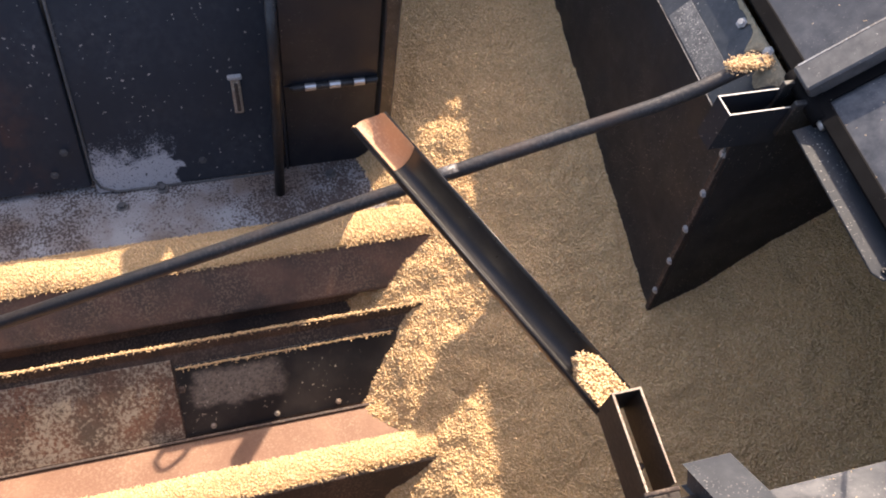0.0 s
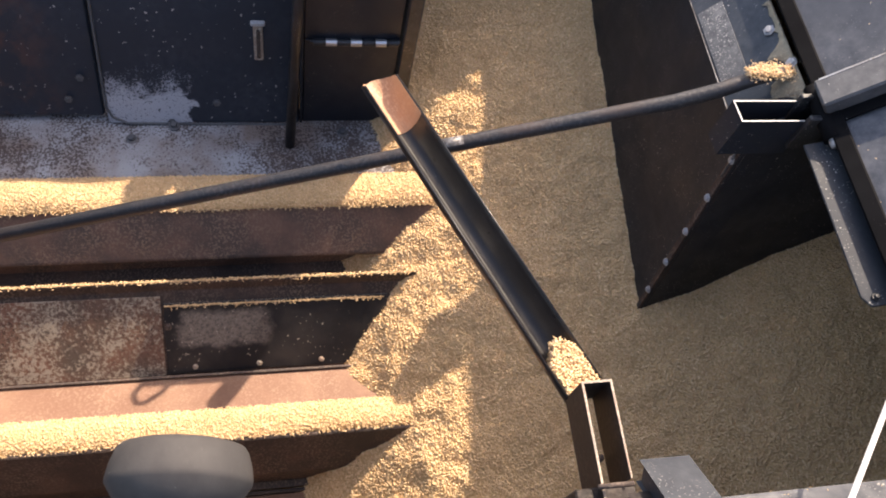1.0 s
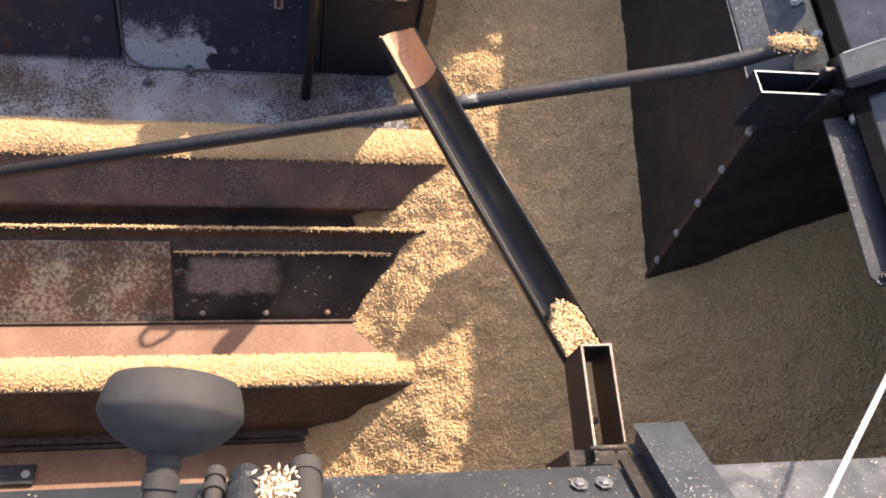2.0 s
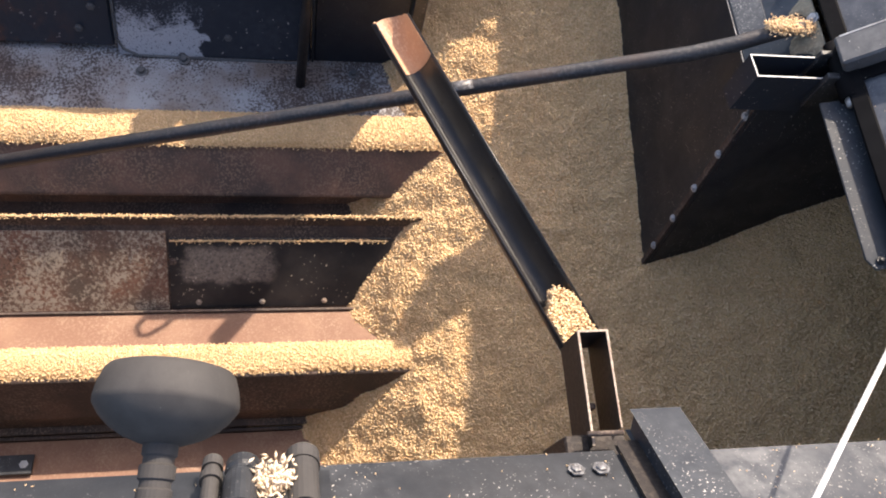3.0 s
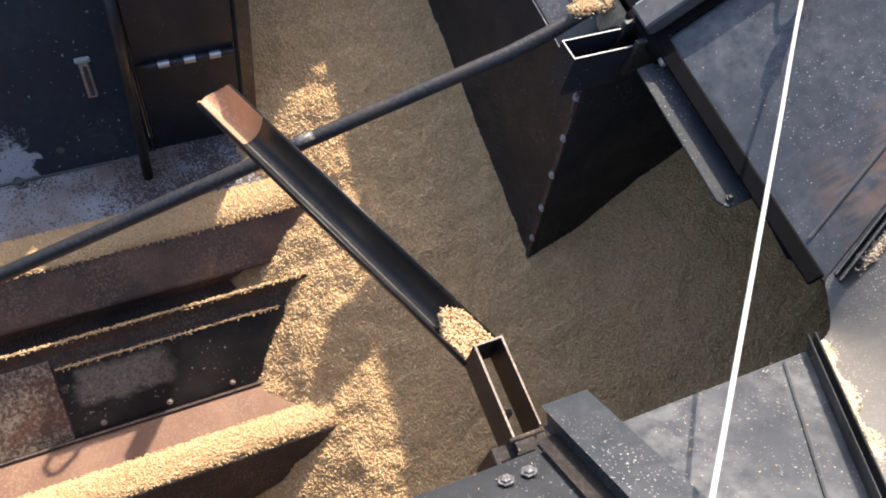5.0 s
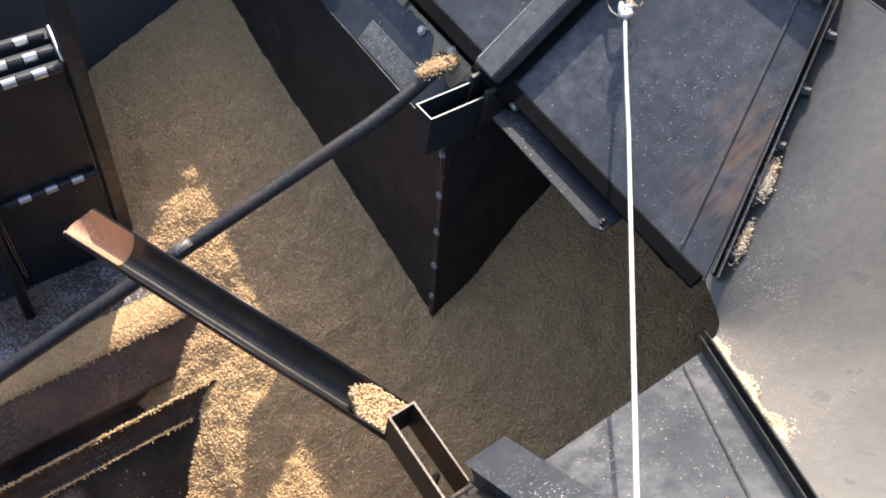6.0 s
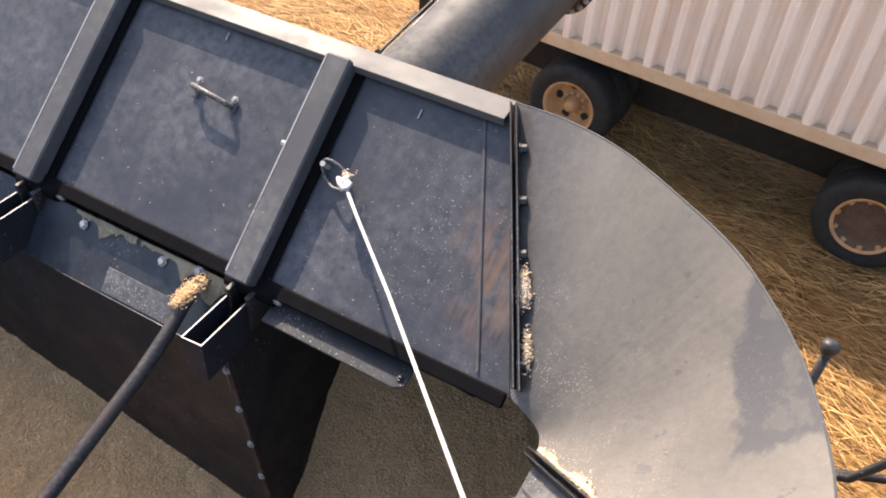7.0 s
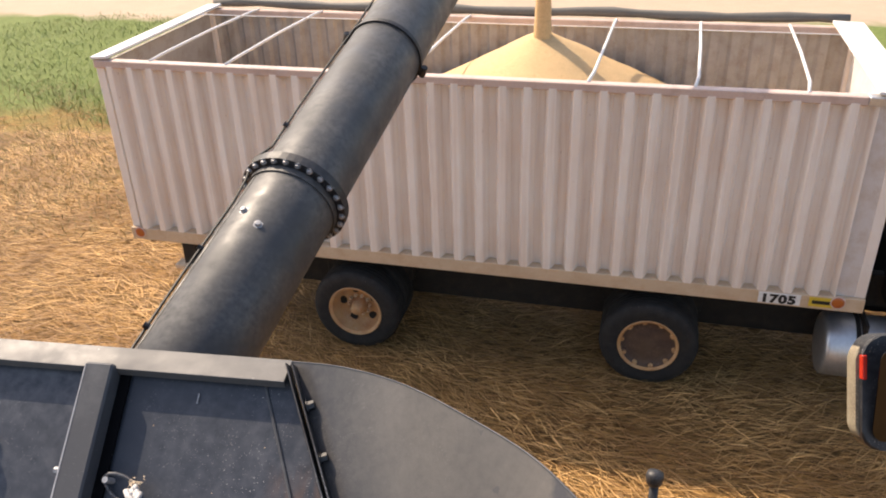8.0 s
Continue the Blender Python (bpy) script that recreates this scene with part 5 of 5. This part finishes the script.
def grain_trailer():
    t = thing("grain_trailer", "dusty white corrugated grain trailer with an open top, half filled", "trailer", turn=TM)
    L = dict(local=True)
    part("side_wall", corrugated(0.06, TL - 0.25, TB - 0.005, TT, 0.075, 0.105, -1), M_TRAILER, t, **L)
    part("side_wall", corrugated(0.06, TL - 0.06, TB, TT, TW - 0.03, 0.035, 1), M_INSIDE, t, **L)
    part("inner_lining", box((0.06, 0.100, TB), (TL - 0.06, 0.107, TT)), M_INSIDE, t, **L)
    part("front_side_panel", box((TL - 0.25, 0.005, TB), (TL - 0.02, 0.03, TT), 0.004), M_ENDPANEL, t, "smooth pale end panel", **L)
    part("front_wall", box((TL - 0.05, 0.03, TB), (TL, TW - 0.03, TT + 0.02), 0.004), M_WHITE, t, **L)
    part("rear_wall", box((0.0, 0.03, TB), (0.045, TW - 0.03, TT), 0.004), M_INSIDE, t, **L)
    for y0, y1 in ((-0.03, 0.07), (TW - 0.07, TW + 0.03)):
        part("top_rail", box((0.0, y0, TT - 0.02), (TL - 0.34 if y0 < 0 else TL, y1, TT + 0.055), 0.008), M_RAIL, t, "pinkish dusty top rail", **L)
    for x in (0.0, TL - 0.09):
        for y in (0.0, TW - 0.09):
            part("corner_post", box((x, y, TB), (x + 0.09, y + 0.09, TT), 0.004), M_TRAILER, t, **L)
    part("top_rail_end", box((TL - 0.336, -0.03, TT - 0.02), (TL, 0.07, TT + 0.055), 0.008), M_ALU, t, **L)
    part("bottom_rail", box((-0.01, -0.034, TB - 0.14), (TL, 0.09, TB), 0.006), M_TANRAIL, t, "tan dusted lower rail", **L)
    part("bottom_rail", box((-0.01, TW - 0.04, TB - 0.14), (TL, TW + 0.02, TB + 0.005), 0.006), M_TANRAIL, t, **L)
    part("deck", box((0.03, 0.11, TB - 0.05), (TL - 0.05, TW - 0.11, TB - 0.01), 0.004), M_CHASSIS, t, **L)
    part("rear_cap", slab([(-0.02, -0.03, TT + 0.06), (0.17, -0.03, TT + 0.075), (0.17, TW + 0.03, TT + 0.075), (-0.02, TW + 0.03, TT + 0.06)], -0.03, 0.006), M_WHITE, t, "white rear cap", **L)
    part("front_cap", slab([(TL - 0.28, -0.03, TT + 0.075), (TL + 0.02, -0.03, TT + 0.06), (TL + 0.02, TW + 0.03, TT + 0.06), (TL - 0.28, TW + 0.03, TT + 0.075)], -0.03, 0.006), M_WHITE, t, "white front cap", **L)
    for x in (0.60, 1.41, 3.2, 4.82, 5.70, 6.58):
        part("bow", tube([(x, 0.02, TT + 0.055), (x + 0.03, 0.25, TT + 0.075), (x + 0.06, TW / 2, TT + 0.085), (x + 0.08, TW - 0.25, TT + 0.07), (x + 0.09, TW - 0.02, TT + 0.055)], 0.0145, 10), M_WHITE, t, "pale roof bow", smooth=True, **L)
    part("tarp_cable", tube([(0.1, TW - 0.5, TT + 0.09), (TL - 0.1, TW - 0.5, TT + 0.09)], 0.006, 6), M_WHITE, t, **L)
    b = B()
    pts = [(0.05 + k * 0.3, TW + 0.09 + 0.01 * math.sin(k * 1.7), TT + 0.10 + 0.012 * math.sin(k * 0.9)) for k in range(25)]
    tube(pts, [0.05 + 0.008 * math.sin(k * 2.1) for k in range(25)], 14, b)
    part("rolled_tarp", b, M_TARP, t, "rolled grey tarpaulin", smooth=True, **L)
    part("chassis_rail", box((0.2, 0.55, 0.85), (TL + 0.8, 0.65, TB - 0.05), 0.005), M_CHASSIS, t, **L)
    part("chassis_rail", box((0.2, TW - 0.65, 0.85), (TL + 0.8, TW - 0.55, TB - 0.05), 0.005), M_CHASSIS, t, **L)
    for x, dark in ((2.51, False), (5.55, True)):
        part("axle", tube([(x, 0.3, 0.51), (x, TW - 0.3, 0.51)], 0.06, 12), M_CHASSIS, t, **L)
        wheel(t, x, -0.02, dark)
        for y in (TW - 0.62,):
            part("far_tyre", revolve((x, y, 0.51), (0, 1, 0), [(0, 0.3), (0, 0.45), (0.03, 0.5), (0.06, 0.51), (0.55, 0.51), (0.58, 0.5), (0.6, 0.45), (0.6, 0.3)], 32), M_TYRE, t, smooth=True, **L)
        part("spring_hanger", box((x - 0.5, 0.52, 0.6), (x + 0.5, 0.66, 0.86), 0.01), M_CHASSIS, t, **L)
    for x in (1.15, 3.9):
        part("hopper", slab([(x - 0.7, 0.3, TB - 0.05), (x + 1.9, 0.3, TB - 0.05), (x + 1.2, 1.0, 0.35), (x, 1.0, 0.35)], 0.02), M_CHASSIS, t, "dark sloping hopper side", **L)
    part("cross_member", box((6.0, 0.72, 0.45), (TL - 0.1, 0.80, TB - 0.06), 0.01), M_CHASSIS, t, **L)
    # Added box that blocks light and darkens the space below the trailer.
    part("underside_shade_block", box((1.0, 0.68, 0.36), (TL - 0.15, TW - 0.68, TB - 0.052), 0.01), M_CHASSIS, t, "added black block darkening the space under the trailer", **L)
    part("rear_bumper_stub", box((0.55, 0.0, 0.80), (0.72, 0.12, 1.1), 0.01), M_CHASSIS, t, **L)
    part("rear_step", box((0.45, -0.05, 0.78), (0.75, 0.1, 0.84), 0.01), M_TANRAIL, t, **L)
    for x, m in ((0.10, M_ORANGE), (TL - 0.22, M_ORANGE)):
        lamp_ = part("side_marker", revolve((x, -0.035, TB - 0.05), (0, -1, 0), [(0, 0.055), (0.012, 0.053), (0.016, 0.035), (0.018, 0)], 20), m, t, "round orange marker lens", smooth=True, **L)
        part("marker_bezel", revolve((x, -0.035, TB - 0.05), (0, -1, 0), [(0, 0.066), (0.010, 0.064), (0.010, 0.054), (0, 0.054)], 20), M_RAIL, lamp_, **L)
    plate = part("unit_label", box((6.47, -0.0395, TB - 0.122), (6.83, -0.0345, TB - 0.010), 0.001), M_PLATE, t, "small white label", **L)
    cu = bpy.data.curves.new("digits", "FONT")
    cu.body, cu.size, cu.extrude, cu.offset = "1705", 0.115, 0.001, 0.006
    cu.space_character = 1.12
    txt = new("digits_curve", cu)
    bpy.context.view_layer.update()
    me = bpy.data.meshes.new_from_object(txt.evaluated_get(bpy.context.evaluated_depsgraph_get()))
    bpy.data.objects.remove(txt)
    b = B()
    b.from_mesh(me)
    bpy.data.meshes.remove(me)
    b.transform(Matrix.Translation((6.49, -0.041, TB - 0.110)) @ Matrix.Rotation(math.pi / 2, 4, "X") @ Matrix.Diagonal((1.2, 1, 1, 1)))
    part("digits", b, M_INK, plate, "black digits", **L)
    badge = part("badge", box((6.90, -0.0395, TB - 0.112), (7.10, -0.0345, TB - 0.016), 0.001), M_YELLOW, t, "yellow badge", **L)
    part("dark_bar", box((6.925, -0.043, TB - 0.082), (7.075, -0.040, TB - 0.047), 0.001), M_INK, badge, **L)


grain_trailer()


def trailer_load():
    """The heap in the trailer and the stream of wheat that builds it."""
    rng = np.random.default_rng(9)
    ti = TM.inverted()
    peak = ti @ Vector((-0.32, 8.62, 3.15))
    xs, ys = np.linspace(0.08, TL - 0.08, 120), np.linspace(0.112, TW - 0.06, 40)
    verts = []
    for x in xs:
        for y in ys:
            r = math.hypot((x - peak.x), (y - peak.y) * 0.9)
            z = max(1.75, 3.20 - 0.53 * max(0.0, r - 0.05)) + 0.012 * noise.noise((x * 4, y * 4, 2))
            verts.append(tuple(TM @ Vector((x, y, z))))
    m = len(ys)
    f = np.array([(a * m + b, (a + 1) * m + b, (a + 1) * m + b + 1, a * m + b + 1) for a in range(len(xs) - 1) for b in range(m - 1)])
    ob = new("wheat_load", arrays_mesh("wheat_load", np.array(verts), f, M_BED, True))
    tagged(ob, "cone of wheat heaped in the trailer", "wheat", "", "stuff")
    n = 9000
    z = rng.uniform(3.15, 5.05, n)
    g, q = rng.uniform(0, 6.28, n), np.sqrt(rng.uniform(0, 1, n))
    wide = 0.072 + 0.02 * (5.0 - z) * 0.3
    x = -0.325 + np.cos(g) * q * wide
    y = 8.55 + np.sin(g) * q * wide
    b = revolve((-0.325, 8.55, 3.14), (0, 0, 1), [(0, 0.09), (0.5, 0.068), (1.9, 0.064), (1.95, 0)], 20)
    core = solid("wheat_stream", b, M_BED, "stream of wheat falling from the auger spout", "wheat", "stuff", smooth=True)
    k = new("kernels", kernels(np.stack((x, y, z), 1), rng, (0.006, 0.003), 1.2))
    k.parent = core
    tagged(k, kind="stuff")


trailer_load()


# ---- tractor in front of the trailer ----
def tractor():
    t = thing("truck_tractor", "dark truck tractor with a polished fuel tank", "truck", turn=TM)
    L = dict(local=True)
    part("frame", box((TL - 0.1, 0.7, 0.7), (TL + 4.2, 1.6, 0.95), 0.01), M_CHASSIS, t, **L)
    tank = part("fuel_tank", revolve((TL - 0.21, 0.34, 0.52), (1, 0, 0), [(0, 0), (-0.01, 0.2), (0, 0.28), (0.02, 0.305), (0.05, 0.31), (1.3, 0.31), (1.35, 0.28), (1.35, 0)], 40), M_ALU, t, "polished aluminium tank", smooth=True, **L)
    for x in (TL + 0.05, TL + 0.65):
        part("tank_strap", revolve((x, 0.34, 0.52), (1, 0, 0), [(0, 0.311), (0, 0.317), (0.04, 0.317), (0.04, 0.311)], 40), M_CHASSIS, tank, **L)
    part("cab", box((TL + 0.28, 0.15, 0.95), (TL + 2.6, TW - 0.15, 3.4), 0.06), M_DARKPAINT, t, **L)
    part("cab_skirt", box((TL + 0.24, 0.1, 1.15), (TL + 0.9, 0.16, 1.7), 0.01), M_WHITE, t, "pale side fairing", **L)
    part("marker", box((TL + 0.27, 0.08, 1.95), (TL + 0.31, 0.14, 2.3), 0.005), M_YELLOW, t, "yellow reflector strip", **L)
    part("mud_flap", box((TL + 0.10, 0.1, 0.35), (TL + 0.13, 0.6, 0.9), 0.004), M_CHASSIS, t, **L)
    for x in (TL + 1.5, TL + 3.4):
        part("tyre", revolve((x, 0.05, 0.51), (0, 1, 0), [(0, 0.3), (0, 0.45), (0.03, 0.5), (0.06, 0.51), (0.5, 0.51), (0.55, 0.45), (0.55, 0.3)], 32), M_TYRE, t, smooth=True, **L)
        part("far_tyre", revolve((x, TW - 0.6, 0.51), (0, 1, 0), [(0, 0.3), (0, 0.45), (0.03, 0.5), (0.06, 0.51), (0.5, 0.51), (0.55, 0.45), (0.55, 0.3)], 32), M_TYRE, t, smooth=True, **L)


tractor()


# ---- things beside the combine ----
def hand_rail():
    t = thing("hand_lever", "black worn rod with a dusty knob, standing up beside the combine", "lever", (0.30, 2.3, 0.0))
    part("rod", tube([(0.30, 2.3, -0.03), (0.39, 2.79, 1.4), (0.452, 3.12, 2.4), (0.458, 3.165, 2.62)], 0.02, 12), M_PIPE, t, smooth=True)
    part("knob", revolve((0.457, 3.172, 2.645), (0.1, 0.3, 1), [(-0.045, 0.02), (-0.03, 0.034), (0.0, 0.04), (0.02, 0.034), (0.03, 0.0)], 20), M_PIPE, t, "dusty knob", smooth=True)


hand_rail()


def wing_mirror():
    c, r, u = Vector((1.024, 2.487, 3.700)), Vector((0.987, 0.158, -0.029)), Vector((-0.051, 0.479, 0.876))
    out = r.cross(u)
    t = thing("wing_mirror", "black framed wing mirror with a red side reflector", "mirror", c - Vector((0, 0, 0.2)))

    def rounded(w, h, rad, off):
        pts = []
        for cx, cy, a0 in ((1, 1, 0), (-1, 1, 90), (-1, -1, 180), (1, -1, 270)):
            for k in range(6):
                a = radians(a0 + k * 18)
                pts.append(c + r * (cx * (w - rad) + math.cos(a) * rad) + u * (cy * (h - rad) + math.sin(a) * rad) + out * off)
        return pts

    part("housing", slab(rounded(0.135, 0.165, 0.055, 0.0), 0.07, 0.006), M_BLACK, t, smooth=False)
    part("glass", slab([p + out * (0.006 + 0.03 * ((p - c).dot(u) / 0.138 + 1)) for p in rounded(0.112, 0.138, 0.04, 0.0)], 0.003, 0.0), M_MIRROR, t, "mirror glass")
    part("side_cap", slab([p - r * 0.012 - out * 0.02 for p in rounded(0.132, 0.15, 0.055, 0.0)], 0.05, 0.004), M_GASKET, t, "pale side cap")
    q = c - r * 0.137 + u * 0.075
    part("red_reflector", slab([q + u * 0.035 + out * 0.006, q - u * 0.035 + out * 0.006, q - u * 0.035 + r * 0.014 + out * 0.006, q + u * 0.035 + r * 0.014 + out * 0.006], 0.02, 0.002), M_RED, t, "red reflector")
    # White patches laid on the glass as painted reflections.
    for a, b in ((0.05, 0.11), (-0.045, -0.08)):
        q = c + r * (-0.02 if a > 0 else -0.06) + u * a + out * (0.012 + 0.03 * ((a + 0.02) / 0.138 + 1))
        part("white_reflection", slab([q, q + u * 0.04, q + u * 0.04 + r * 0.05, q + r * 0.05], 0.002, 0.0), M_PLATE, t, "white patch for a reflection in the glass")
    base = c + r * 0.55
    part("arm", tube([c - out * 0.06 + r * 0.05, c - out * 0.08 + r * 0.35, base - out * 0.05], 0.014, 12), M_BLACK, t, smooth=True)
    part("post", tube([base - out * 0.05, Vector((base.x, base.y, 0.0))], 0.03, 12), M_BLACK, t, smooth=True)


wing_mirror()


def cable_loop():
    t = thing("cable_loop", "black cable looping up behind the corner sheet", "cable", (-0.14, 1.4, 3.9))
    pts = [(-0.14, 1.42, 3.90), (0.10, 1.34, 3.98), (0.27, 1.30, 4.10), (0.322, 1.314, 4.195), (0.331, 1.332, 4.214), (0.342, 1.335, 4.221), (0.351, 1.321, 4.211), (0.345, 1.30, 4.15), (0.25, 1.36, 4.02), (-0.14, 1.5, 3.86)]
    part("cable", tube(pts, 0.007, 10), M_BLACK, t, smooth=True)


cable_loop()


def floor_plate():
    t = thing("access_plate", "small dark access plate bolted to the front tray", "plate", (-0.43, -0.48, 2.6))
    part("plate", slab([(-0.46, -0.6, 2.595), (-0.405, -0.6, 2.61), (-0.405, -0.413, 2.61), (-0.46, -0.413, 2.595)], 0.006), M_BLACK, t)
    part("bolt", bolt((-0.432, -0.436, 2.603), (-0.2, 0, 1), 0.008), M_STEEL, t)


floor_plate()
